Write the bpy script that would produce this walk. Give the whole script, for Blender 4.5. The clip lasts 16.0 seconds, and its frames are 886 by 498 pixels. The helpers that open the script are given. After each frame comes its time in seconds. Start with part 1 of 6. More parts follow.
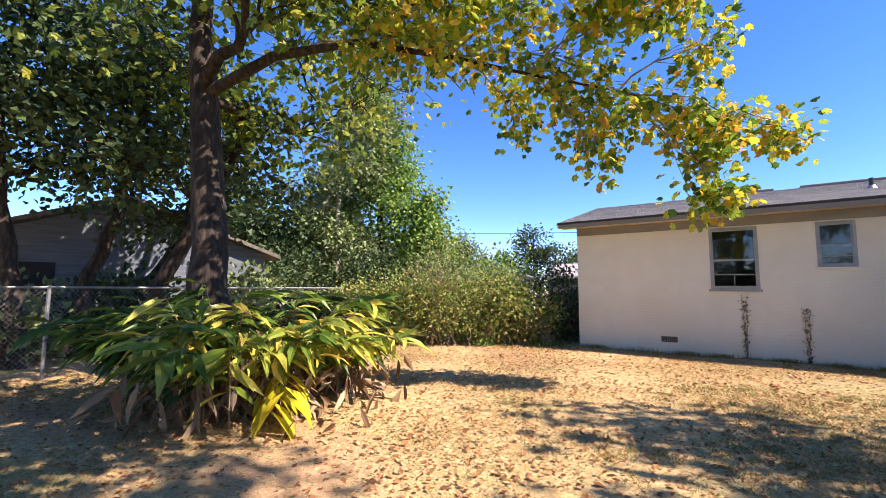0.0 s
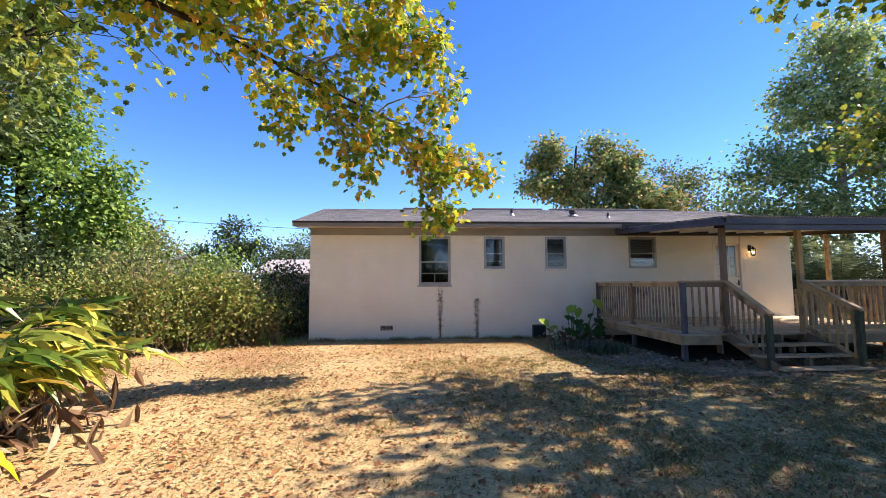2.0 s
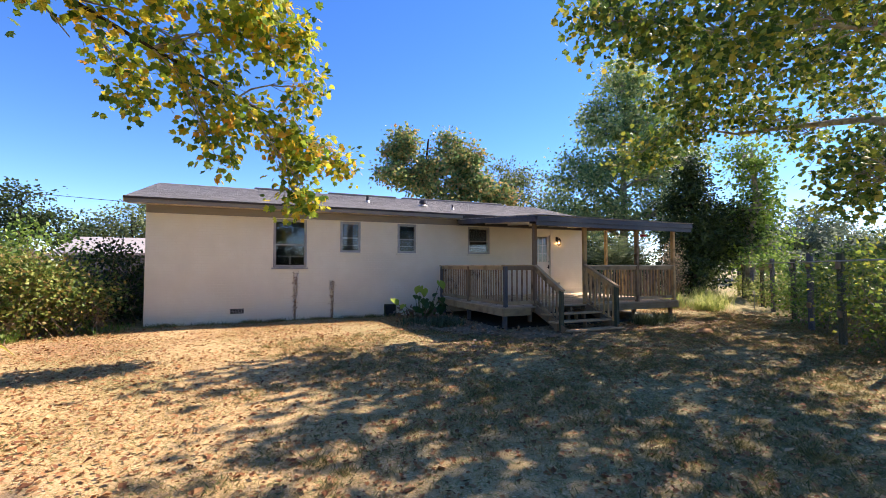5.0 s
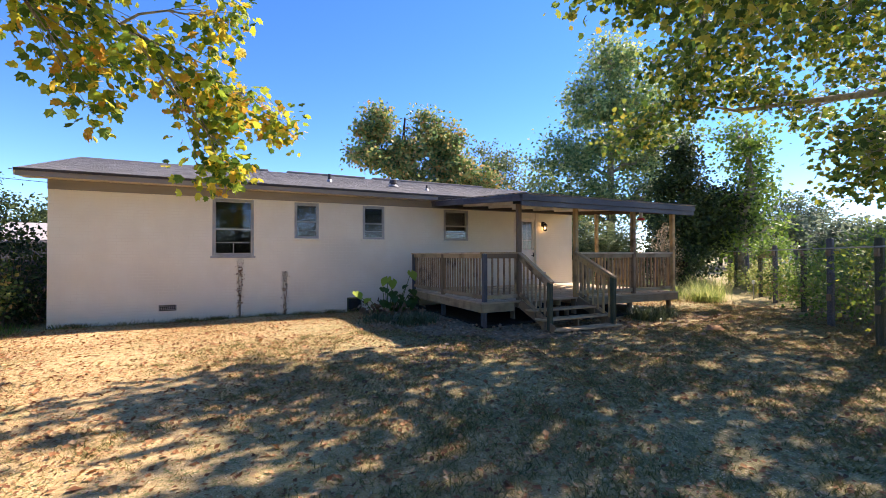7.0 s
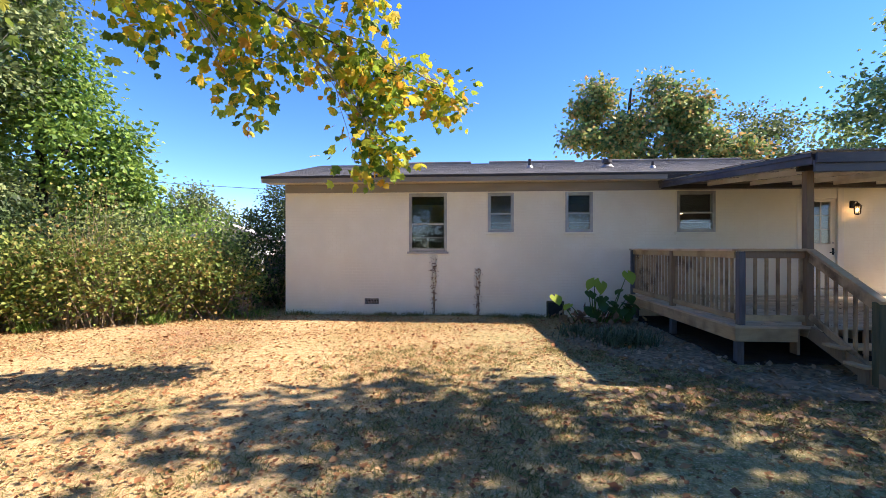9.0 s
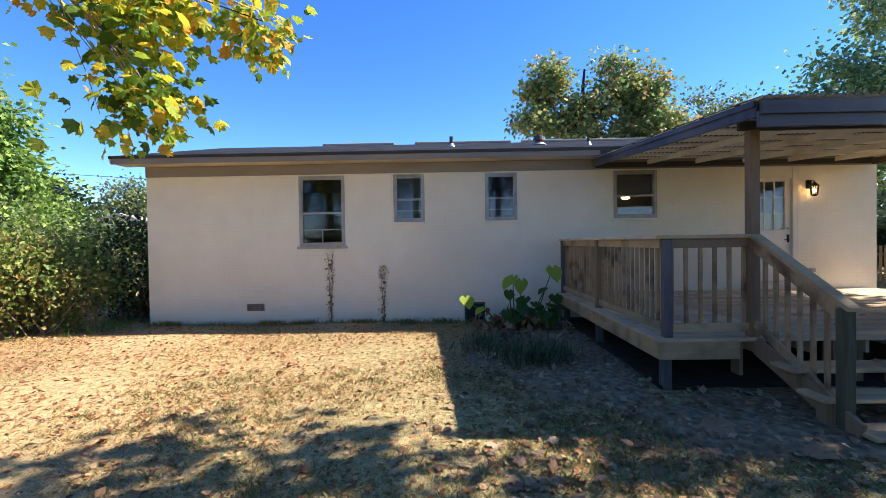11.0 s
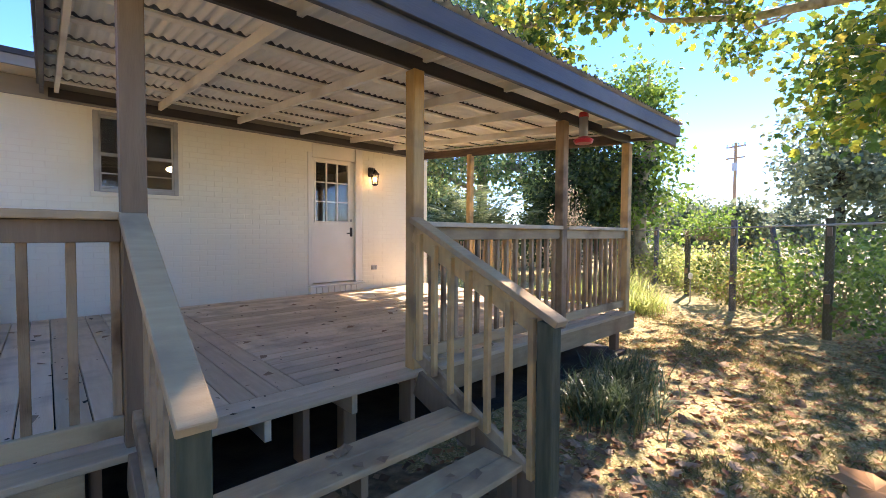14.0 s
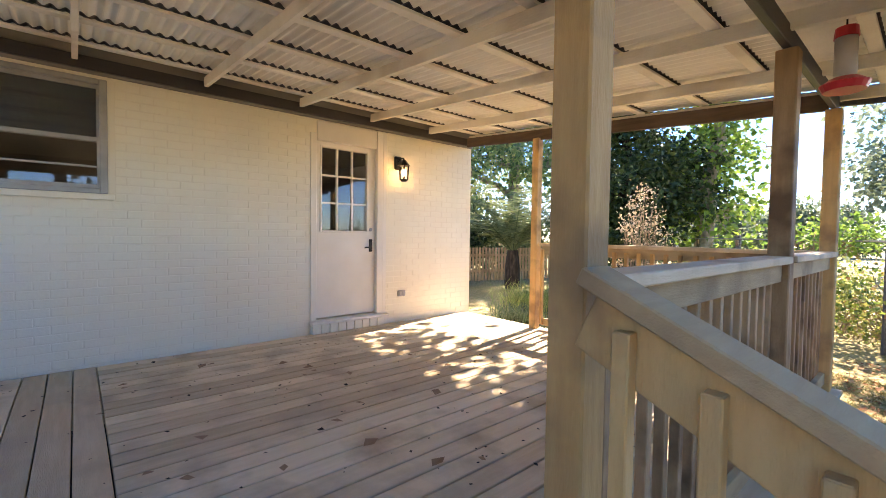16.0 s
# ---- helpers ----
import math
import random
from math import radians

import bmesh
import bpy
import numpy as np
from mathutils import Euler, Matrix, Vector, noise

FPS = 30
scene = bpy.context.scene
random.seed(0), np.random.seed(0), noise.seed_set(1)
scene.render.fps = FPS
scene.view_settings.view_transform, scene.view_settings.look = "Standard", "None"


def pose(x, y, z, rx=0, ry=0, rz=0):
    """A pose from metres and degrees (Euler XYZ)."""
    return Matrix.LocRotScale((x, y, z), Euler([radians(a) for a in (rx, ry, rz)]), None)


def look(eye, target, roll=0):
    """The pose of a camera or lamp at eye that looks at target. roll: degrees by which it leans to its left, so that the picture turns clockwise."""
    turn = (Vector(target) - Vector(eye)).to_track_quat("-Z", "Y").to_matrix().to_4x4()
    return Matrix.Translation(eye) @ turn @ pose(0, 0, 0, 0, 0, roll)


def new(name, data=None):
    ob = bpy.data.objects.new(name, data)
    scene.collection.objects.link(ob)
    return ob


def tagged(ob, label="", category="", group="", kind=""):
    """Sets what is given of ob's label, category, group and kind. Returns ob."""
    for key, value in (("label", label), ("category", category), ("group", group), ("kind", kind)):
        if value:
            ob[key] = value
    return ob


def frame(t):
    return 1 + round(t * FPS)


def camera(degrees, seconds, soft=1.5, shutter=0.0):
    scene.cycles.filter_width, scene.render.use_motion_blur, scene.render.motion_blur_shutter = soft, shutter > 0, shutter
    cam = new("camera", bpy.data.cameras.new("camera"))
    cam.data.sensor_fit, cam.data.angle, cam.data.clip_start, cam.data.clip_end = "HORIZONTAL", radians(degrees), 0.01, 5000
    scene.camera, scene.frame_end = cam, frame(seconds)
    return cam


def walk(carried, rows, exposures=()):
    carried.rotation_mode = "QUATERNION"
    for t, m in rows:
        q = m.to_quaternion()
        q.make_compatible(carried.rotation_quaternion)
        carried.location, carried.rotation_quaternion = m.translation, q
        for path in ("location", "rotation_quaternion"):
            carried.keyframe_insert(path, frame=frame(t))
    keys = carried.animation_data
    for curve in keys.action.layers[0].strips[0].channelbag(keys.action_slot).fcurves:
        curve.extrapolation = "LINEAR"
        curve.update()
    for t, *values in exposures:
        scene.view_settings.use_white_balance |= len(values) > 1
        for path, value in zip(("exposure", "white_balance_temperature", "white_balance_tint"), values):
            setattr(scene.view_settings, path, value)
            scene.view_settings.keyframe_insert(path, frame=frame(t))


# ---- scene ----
cam = camera(92.3, 16.0, soft=0.5)
PATH = [
    (0, (-0.05, -0.178, 1.471), (-1.189, 1.456, 1.654), 0.2),
    (0.5, (-0.334, -0.33, 1.482), (-1.298, 1.413, 1.661), 0.1),
    (1, (-0.56, -0.571, 1.501), (-1.275, 1.289, 1.677), -0.3),
    (1.5, (-0.717, -0.737, 1.498), (-1.025, 1.232, 1.663), -0.5),
    (2, (-0.761, -0.788, 1.513), (-0.627, 1.201, 1.674), -0.3),
    (2.5, (-0.767, -0.964, 1.525), (-0.323, 0.98, 1.674), -0.7),
    (3, (-0.825, -1.205, 1.542), (-0.236, 0.702, 1.68), -0.6),
    (3.5, (-0.815, -1.401, 1.554), (-0.162, 0.486, 1.678), -0.2),
    (4, (-0.936, -1.599, 1.527), (-0.206, 0.259, 1.648), -0.0),
    (5.1, (-1.06, -1.68, 1.51), (-0.26, 0.145, 1.585), 0.0),
    (6.5, (-0.449, -0.73, 1.493), (0.399, 1.081, 1.52), -0.1),
    (7, (-0.07, -0.246, 1.495), (0.801, 1.554, 1.521), -0.1),
    (7.5, (0.126, 0.185, 1.489), (1.036, 1.965, 1.511), -0.0),
    (8, (0.366, 0.546, 1.501), (1.088, 2.411, 1.514), 0.1),
    (8.5, (0.68, 0.947, 1.537), (0.968, 2.926, 1.536), 0.1),
    (8.7, (0.791, 1.092, 1.548), (0.902, 3.089, 1.548), 0.1),
    (9.75, (1.52, 2.06, 1.53), (1.04, 4.0, 1.52), -0.3),
    (10.8, (2.33, 2.975, 1.512), (2.07, 4.958, 1.484), -0.9),
    (11, (2.475, 3.134, 1.505), (2.443, 5.133, 1.475), -0.9),
    (11.5, (2.962, 3.528, 1.485), (3.396, 5.48, 1.434), -1.0),
    (12, (3.478, 3.874, 1.447), (4.294, 5.699, 1.393), -0.6),
    (12.5, (3.942, 4.217, 1.433), (5.064, 5.872, 1.376), -0.3),
    (13, (4.458, 4.539, 1.425), (5.762, 6.054, 1.364), -0.2),
    (13.5, (4.93, 4.877, 1.418), (6.279, 6.353, 1.351), 0.1),
    (14, (5.397, 5.274, 1.452), (6.762, 6.735, 1.382), 0.3),
    (14.5, (5.771, 5.727, 1.433), (7.133, 7.19, 1.361), 0.4),
    (15, (6.102, 6.239, 1.425), (7.451, 7.713, 1.349), 0.7),
    (15.5, (6.385, 6.71, 1.463), (7.701, 8.214, 1.381), 0.9),
    (16, (6.5, 7.171, 1.636), (7.806, 8.684, 1.567), 0.8),
]
EXPOSURE = ((0.0, 1.5, 6950, 21), (4.0, 1.33, 6950, 21), (8.0, 1.55, 6950, 21), (11.0, 1.46, 6500, 15), (12.5, 1.95, 6700, 20), (13.5, 2.32, 7000, 23), (14.5, 2.55, 7300, 22), (16.0, 2.7, 7450, 20))
walk(cam, [(t, look(eye, target, roll)) for t, eye, target, roll in PATH], EXPOSURE)

# ---- world, sun, exposure ----
SUN_FROM = Vector((2.8, 0.5, 2.87)).normalized()
world = bpy.data.worlds.new("sky")
scene.world = world
world.use_nodes = True
wn = world.node_tree
sky = wn.nodes.new("ShaderNodeTexSky")
sky.sky_type = "NISHITA"
sky.sun_disc = False
sky.sun_elevation = math.asin(SUN_FROM.z)
sky.sun_rotation = math.atan2(SUN_FROM.x, SUN_FROM.y)
sky.air_density, sky.dust_density, sky.ozone_density = 1.0, 0.0, 3.5
sky.altitude = 3000
tone = wn.nodes.new("ShaderNodeHueSaturation")
tone.inputs["Hue"].default_value = 0.508
tone.inputs["Saturation"].default_value = 1.25
wn.links.new(sky.outputs[0], tone.inputs["Color"])
wn.links.new(tone.outputs[0], wn.nodes["Background"].inputs[0])
wn.nodes["Background"].inputs[1].default_value = 0.13
sun = new("sun", bpy.data.lights.new("sun", "SUN"))
sun.data.energy, sun.data.angle, sun.data.color = 4.2, radians(0.55), (1.0, 0.93, 0.82)
sun.matrix_world = look(SUN_FROM * 60, (0, 0, 0))

# ---- materials ----


def material(name, colors, scale=4.0, rough=0.8, bump=0.25, bump_scale=60.0, stretch=(1, 1, 1), island=0.0, each=0.0,
             metal=0.0, stain=None, stain_scale=0.7, gloss=0.4, translucent=0.0):
    """A surface: a ramp of colours over noise, large stains, fine relief and, for leaves and pieces, a shift from piece to piece."""
    m = bpy.data.materials.new(name)
    m.use_nodes = True
    nt = m.node_tree
    n, link = nt.nodes, nt.links.new
    b = n["Principled BSDF"]
    b.inputs["Metallic"].default_value = metal
    b.inputs["Specular IOR Level"].default_value = gloss
    tc = n.new("ShaderNodeTexCoord")
    mp = n.new("ShaderNodeMapping")
    mp.inputs["Scale"].default_value = stretch
    link(tc.outputs["Object"], mp.inputs[0])
    tex = n.new("ShaderNodeTexNoise")
    tex.inputs["Scale"].default_value, tex.inputs["Detail"].default_value = scale, 7
    link(mp.outputs[0], tex.inputs[0])
    fac = tex.outputs["Fac"]
    for amount, kind in ((island, "geo"), (each, "obj")):
        if amount:
            src = n.new("ShaderNodeNewGeometry").outputs["Random Per Island"] if kind == "geo" else n.new("ShaderNodeObjectInfo").outputs["Random"]
            mx = n.new("ShaderNodeMix")
            mx.inputs[0].default_value = amount
            link(fac, mx.inputs[2])
            link(src, mx.inputs[3])
            fac = mx.outputs[0]
    ramp = n.new("ShaderNodeValToRGB")
    el = ramp.color_ramp.elements
    lo, hi = (0.3, 0.7) if not (island or each) else (0.2, 0.85)
    for i, c in enumerate(colors):
        p = lo + (hi - lo) * i / max(1, len(colors) - 1)
        e = el[i] if i < 2 else el.new(p)
        e.position, e.color = p, (*c, 1)
    for e, (i, c) in zip(el, enumerate(colors)):
        e.position, e.color = lo + (hi - lo) * i / max(1, len(colors) - 1), (*c, 1)
    link(fac, ramp.inputs[0])
    col = ramp.outputs[0]
    if stain:
        t2 = n.new("ShaderNodeTexNoise")
        t2.inputs["Scale"].default_value, t2.inputs["Detail"].default_value = stain_scale, 5
        link(tc.outputs["Object"], t2.inputs[0])
        r2 = n.new("ShaderNodeValToRGB")
        r2.color_ramp.elements[0].position, r2.color_ramp.elements[1].position = 0.48, 0.66
        link(t2.outputs["Fac"], r2.inputs[0])
        mx = n.new("ShaderNodeMix")
        mx.data_type = "RGBA"
        link(r2.outputs[0], mx.inputs[0])
        link(col, mx.inputs[6])
        mx.inputs[7].default_value = (*stain, 1)
        col = mx.outputs[2]
    link(col, b.inputs["Base Color"])
    b.inputs["Roughness"].default_value = rough
    if bump:
        t3 = n.new("ShaderNodeTexNoise")
        t3.inputs["Scale"].default_value, t3.inputs["Detail"].default_value = bump_scale, 4
        link(mp.outputs[0], t3.inputs[0])
        bp = n.new("ShaderNodeBump")
        bp.inputs["Strength"].default_value, bp.inputs["Distance"].default_value = bump, 0.01
        link(t3.outputs["Fac"], bp.inputs["Height"])
        link(bp.outputs[0], b.inputs["Normal"])
    if translucent:
        tr = n.new("ShaderNodeBsdfTranslucent")
        link(col, tr.inputs[0])
        ms = n.new("ShaderNodeMixShader")
        ms.inputs[0].default_value = translucent
        link(b.outputs[0], ms.inputs[1])
        link(tr.outputs[0], ms.inputs[2])
        link(ms.outputs[0], n["Material Output"].inputs[0])
    return m


def leafy(name, colors, translucent=0.5, rough=0.5):
    return material(name, colors, scale=1.2, rough=rough, bump=0, island=0.7, translucent=translucent, gloss=0.3)


CREAM = material("cream_painted_brick", [(0.83, 0.765, 0.62), (0.88, 0.82, 0.68)], 3, 0.7, 0.2, 45, stain=(0.79, 0.72, 0.58), stain_scale=0.6)
MORTAR = material("painted_mortar", [(0.81, 0.74, 0.60), (0.86, 0.79, 0.65)], 5, 0.8, 0.2, 80)
TAUPE = material("taupe_trim_paint", [(0.24, 0.215, 0.195), (0.3, 0.27, 0.245)], 3, 0.6, 0.1, 40, stretch=(0.4, 2, 2))
DARKTRIM = material("dark_brown_trim_paint", [(0.035, 0.03, 0.03), (0.06, 0.05, 0.05)], 4, 0.45, 0.15, 50, stretch=(0.3, 2, 2))
BLUEGREY = material("weathered_dark_fascia_paint", [(0.045, 0.045, 0.06), (0.08, 0.078, 0.09)], 4, 0.5, 0.2, 50, stretch=(0.2, 2, 2), stain=(0.13, 0.12, 0.12))
SOFFIT = material("cream_soffit_paint", [(0.62, 0.54, 0.43), (0.7, 0.62, 0.5)], 3, 0.7, 0.1)
SHINGLE = material("grey_asphalt_shingle", [(0.19, 0.185, 0.18), (0.29, 0.28, 0.275)], 30, 0.95, 0.6, 120, island=0.5)
WOOD = material("weathered_treated_lumber", [(0.3, 0.185, 0.095), (0.45, 0.295, 0.16), (0.54, 0.37, 0.21)], 5, 0.75, 0.35, 40, stretch=(6, 6, 0.7), each=0.35, stain=(0.16, 0.095, 0.05), stain_scale=3.5)
WOODX = material("weathered_lumber_along", [(0.5, 0.375, 0.23), (0.68, 0.53, 0.345), (0.79, 0.64, 0.43)], 5, 0.75, 0.35, 40, stretch=(0.7, 6, 6), each=0.55, stain=(0.45, 0.345, 0.225), stain_scale=2.5)
WOODY = material("weathered_lumber_across", [(0.5, 0.375, 0.23), (0.68, 0.53, 0.345), (0.79, 0.64, 0.43)], 5, 0.75, 0.35, 40, stretch=(6, 0.7, 6), each=0.55, stain=(0.45, 0.345, 0.225), stain_scale=2.5)
NEWWOOD = material("pale_new_lumber", [(0.5, 0.29, 0.11), (0.66, 0.41, 0.17), (0.76, 0.5, 0.22)], 5, 0.75, 0.35, 40, stretch=(6, 6, 0.7), each=0.35, stain=(0.34, 0.21, 0.10), stain_scale=3.5)
GREYWOOD = material("silvered_lumber", [(0.47, 0.31, 0.16), (0.66, 0.47, 0.26)], 5, 0.8, 0.3, 40, stretch=(0.8, 6, 6), each=0.3, stain=(0.36, 0.245, 0.14), stain_scale=3.0)
GREENWOOD = material("green_treated_post", [(0.06, 0.065, 0.035), (0.12, 0.11, 0.06)], 5, 0.8, 0.3, 40, stretch=(6, 6, 0.7))
GREYPOST = material("grey_painted_post", [(0.085, 0.08, 0.085), (0.14, 0.13, 0.13)], 5, 0.7, 0.25, 40, stretch=(6, 6, 0.7))
RAILWOOD = material("tan_treated_board", [(0.33, 0.23, 0.12), (0.48, 0.35, 0.19), (0.58, 0.44, 0.25)], 5, 0.75, 0.35, 40, stretch=(0.8, 0.8, 6), each=0.5, stain=(0.28, 0.19, 0.1), stain_scale=3.0)
# brown side beam with the porch roof's shade put into its colour
BEAMWOOD = material("brown_beam_with_shade", [(0.075, 0.048, 0.034), (0.13, 0.088, 0.062)], 5, 0.7, 0.3, 40, stretch=(6, 0.7, 6))
BROWNPOST = material("brown_stained_post", [(0.21, 0.13, 0.075), (0.35, 0.23, 0.13)], 5, 0.75, 0.3, 40, stretch=(6, 6, 0.7), each=0.4)
WHITEWASH = material("cream_painted_rafter", [(0.82, 0.76, 0.67), (0.88, 0.83, 0.75)], 4, 0.75, 0.3, 40, stretch=(2, 0.6, 2), stain=(0.66, 0.58, 0.49), stain_scale=1.5)
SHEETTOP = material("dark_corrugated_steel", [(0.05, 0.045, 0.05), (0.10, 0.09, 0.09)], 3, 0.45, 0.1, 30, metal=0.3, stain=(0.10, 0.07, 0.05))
SHEETLOW = material("cream_corrugated_underside", [(0.84, 0.79, 0.71), (0.89, 0.85, 0.78)], 2, 0.7, 0.15, 30, stain=(0.76, 0.69, 0.6), stain_scale=1.2)
ALU = material("dull_aluminium_frame", [(0.33, 0.32, 0.31), (0.45, 0.43, 0.41)], 6, 0.45, 0.1, 60, metal=0.5)
WHITEPAINT = material("off_white_door_paint", [(0.76, 0.70, 0.60), (0.82, 0.76, 0.67)], 3, 0.5, 0.08, 50)
BLACKMETAL = material("black_metal", [(0.015, 0.014, 0.013), (0.03, 0.028, 0.026)], 20, 0.45, 0.1, 80, metal=0.6)
GALV = material("galvanised_steel", [(0.30, 0.30, 0.31), (0.42, 0.42, 0.42)], 12, 0.5, 0.1, 60, metal=0.8)
# indoor dimness is put into this plaster colour, for rooms and blinds
DARKROOM = material("room_shade_plaster", [(0.13, 0.125, 0.12), (0.18, 0.17, 0.16)], 2, 0.9, 0.1)
# black for the vent backing, and for painted darkness in openings and far windows
BLACKVOID = material("black_void_and_grille", [(0.012, 0.012, 0.013), (0.025, 0.025, 0.026)], 10, 0.7, 0.1)
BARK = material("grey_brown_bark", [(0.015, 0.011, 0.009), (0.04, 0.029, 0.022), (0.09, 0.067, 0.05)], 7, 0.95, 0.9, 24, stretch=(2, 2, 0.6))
PALEBARK = material("pale_sycamore_bark", [(0.16, 0.13, 0.10), (0.34, 0.29, 0.23), (0.46, 0.42, 0.35)], 5, 0.9, 0.5, 20)
TWIG = material("dry_twig", [(0.20, 0.14, 0.09), (0.36, 0.28, 0.19)], 8, 0.9, 0.3)
SYC = leafy("sycamore_leaf_turning", [(0.09, 0.17, 0.03), (0.2, 0.32, 0.045), (0.37, 0.47, 0.055), (0.6, 0.6, 0.06), (0.74, 0.58, 0.06), (0.76, 0.38, 0.06)])
SYCMIX = leafy("sycamore_leaf_mixed", [(0.045, 0.1, 0.025), (0.09, 0.17, 0.03), (0.18, 0.27, 0.045), (0.36, 0.4, 0.06), (0.5, 0.4, 0.07)], 0.33)
SYCGREEN = leafy("sycamore_leaf_green", [(0.07, 0.12, 0.03), (0.14, 0.22, 0.04), (0.27, 0.36, 0.06), (0.5, 0.46, 0.07)])
# distance haze is put into the paler colour of these far leaves
FARLEAF = leafy("haze_tinted_far_leaf", [(0.10, 0.14, 0.09), (0.18, 0.23, 0.14), (0.28, 0.33, 0.20)], 0.4)
DARKLEAF = leafy("dark_evergreen_leaf", [(0.022, 0.045, 0.016), (0.049, 0.081, 0.026), (0.09, 0.139, 0.041)], 0.2)
OLIVE = leafy("olive_oak_leaf", [(0.078, 0.112, 0.045), (0.168, 0.224, 0.078), (0.314, 0.358, 0.134)], 0.25)
BRIGHT = leafy("bright_green_leaf", [(0.09, 0.175, 0.04), (0.2, 0.33, 0.06), (0.36, 0.48, 0.1)], 0.38)
AUTUMN = leafy("maple_leaf_turning", [(0.09, 0.17, 0.065), (0.18, 0.29, 0.10), (0.31, 0.41, 0.14), (0.5, 0.46, 0.16), (0.66, 0.36, 0.14)], 0.35)
HEDGE = leafy("shrub_leaf_yellow_green", [(0.085, 0.145, 0.035), (0.2, 0.28, 0.06), (0.36, 0.4, 0.1), (0.36, 0.23, 0.09)], 0.35)
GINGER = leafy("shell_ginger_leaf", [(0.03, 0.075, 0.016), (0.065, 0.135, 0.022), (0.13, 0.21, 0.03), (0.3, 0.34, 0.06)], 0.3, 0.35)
SOILSHADE = material("dark_soil_and_shade", [(0.018, 0.013, 0.009), (0.05, 0.036, 0.024)], 6, 0.95, 0.6, 50)
GINGERSUNLIT = leafy("shell_ginger_leaf_striped_sunlit", [(0.1, 0.18, 0.025), (0.28, 0.34, 0.05), (0.6, 0.54, 0.1), (0.72, 0.5, 0.09)], 0.35, 0.35)
YELLOWLEAF = leafy("bright_yellow_leaf", [(0.5, 0.48, 0.02), (0.68, 0.58, 0.03), (0.78, 0.62, 0.04)], 0.4, 0.4)
DRYLEAF = leafy("dry_brown_leaf", [(0.16, 0.09, 0.05), (0.30, 0.19, 0.11), (0.46, 0.33, 0.21)], 0.15, 0.8)
EAR = leafy("elephant_ear_leaf", [(0.033, 0.078, 0.019), (0.078, 0.156, 0.026), (0.195, 0.312, 0.039)], 0.4, 0.35)
LIRIOPE = leafy("dark_grass_blade", [(0.035, 0.06, 0.026), (0.08, 0.12, 0.05), (0.17, 0.2, 0.11)], 0.25, 0.35)
MEADOW = leafy("sunny_tall_grass", [(0.18, 0.26, 0.06), (0.35, 0.4, 0.11), (0.56, 0.53, 0.21)], 0.6)
LITTER = leafy("fallen_leaf", [(0.16, 0.065, 0.03), (0.31, 0.135, 0.055), (0.46, 0.245, 0.105), (0.62, 0.41, 0.21)], 0.1, 0.85)
STRAW = leafy("dry_lawn_blade", [(0.17, 0.17, 0.05), (0.42, 0.29, 0.12), (0.6, 0.43, 0.21)], 0.2, 0.85)
TURF = leafy("green_turf_blade", [(0.11, 0.12, 0.04), (0.23, 0.21, 0.07), (0.42, 0.34, 0.14)], 0.3, 0.8)
PALMLEAF = leafy("grey_green_palm_frond", [(0.13, 0.18, 0.085), (0.24, 0.3, 0.14), (0.38, 0.43, 0.2)], 0.35)


def glass_material():
    m = bpy.data.materials.new("window_glass")
    m.use_nodes = True
    b = m.node_tree.nodes["Principled BSDF"]
    b.inputs["Base Color"].default_value = (0.75, 0.8, 0.8, 1)
    b.inputs["Transmission Weight"].default_value = 1.0
    b.inputs["Roughness"].default_value = 0.02
    b.inputs["IOR"].default_value = 1.5
    return m


def glow_material(name, color, strength):
    m = bpy.data.materials.new(name)
    m.use_nodes = True
    b = m.node_tree.nodes["Principled BSDF"]
    b.inputs["Emission Color"].default_value = (*color, 1)
    b.inputs["Emission Strength"].default_value = strength
    return m


GLASS = glass_material()
BULB = glow_material("warm_bulb", (1.0, 0.55, 0.2), 14)
CEILBULB = glow_material("warm_ceiling_bulb", (1.0, 0.72, 0.4), 6)


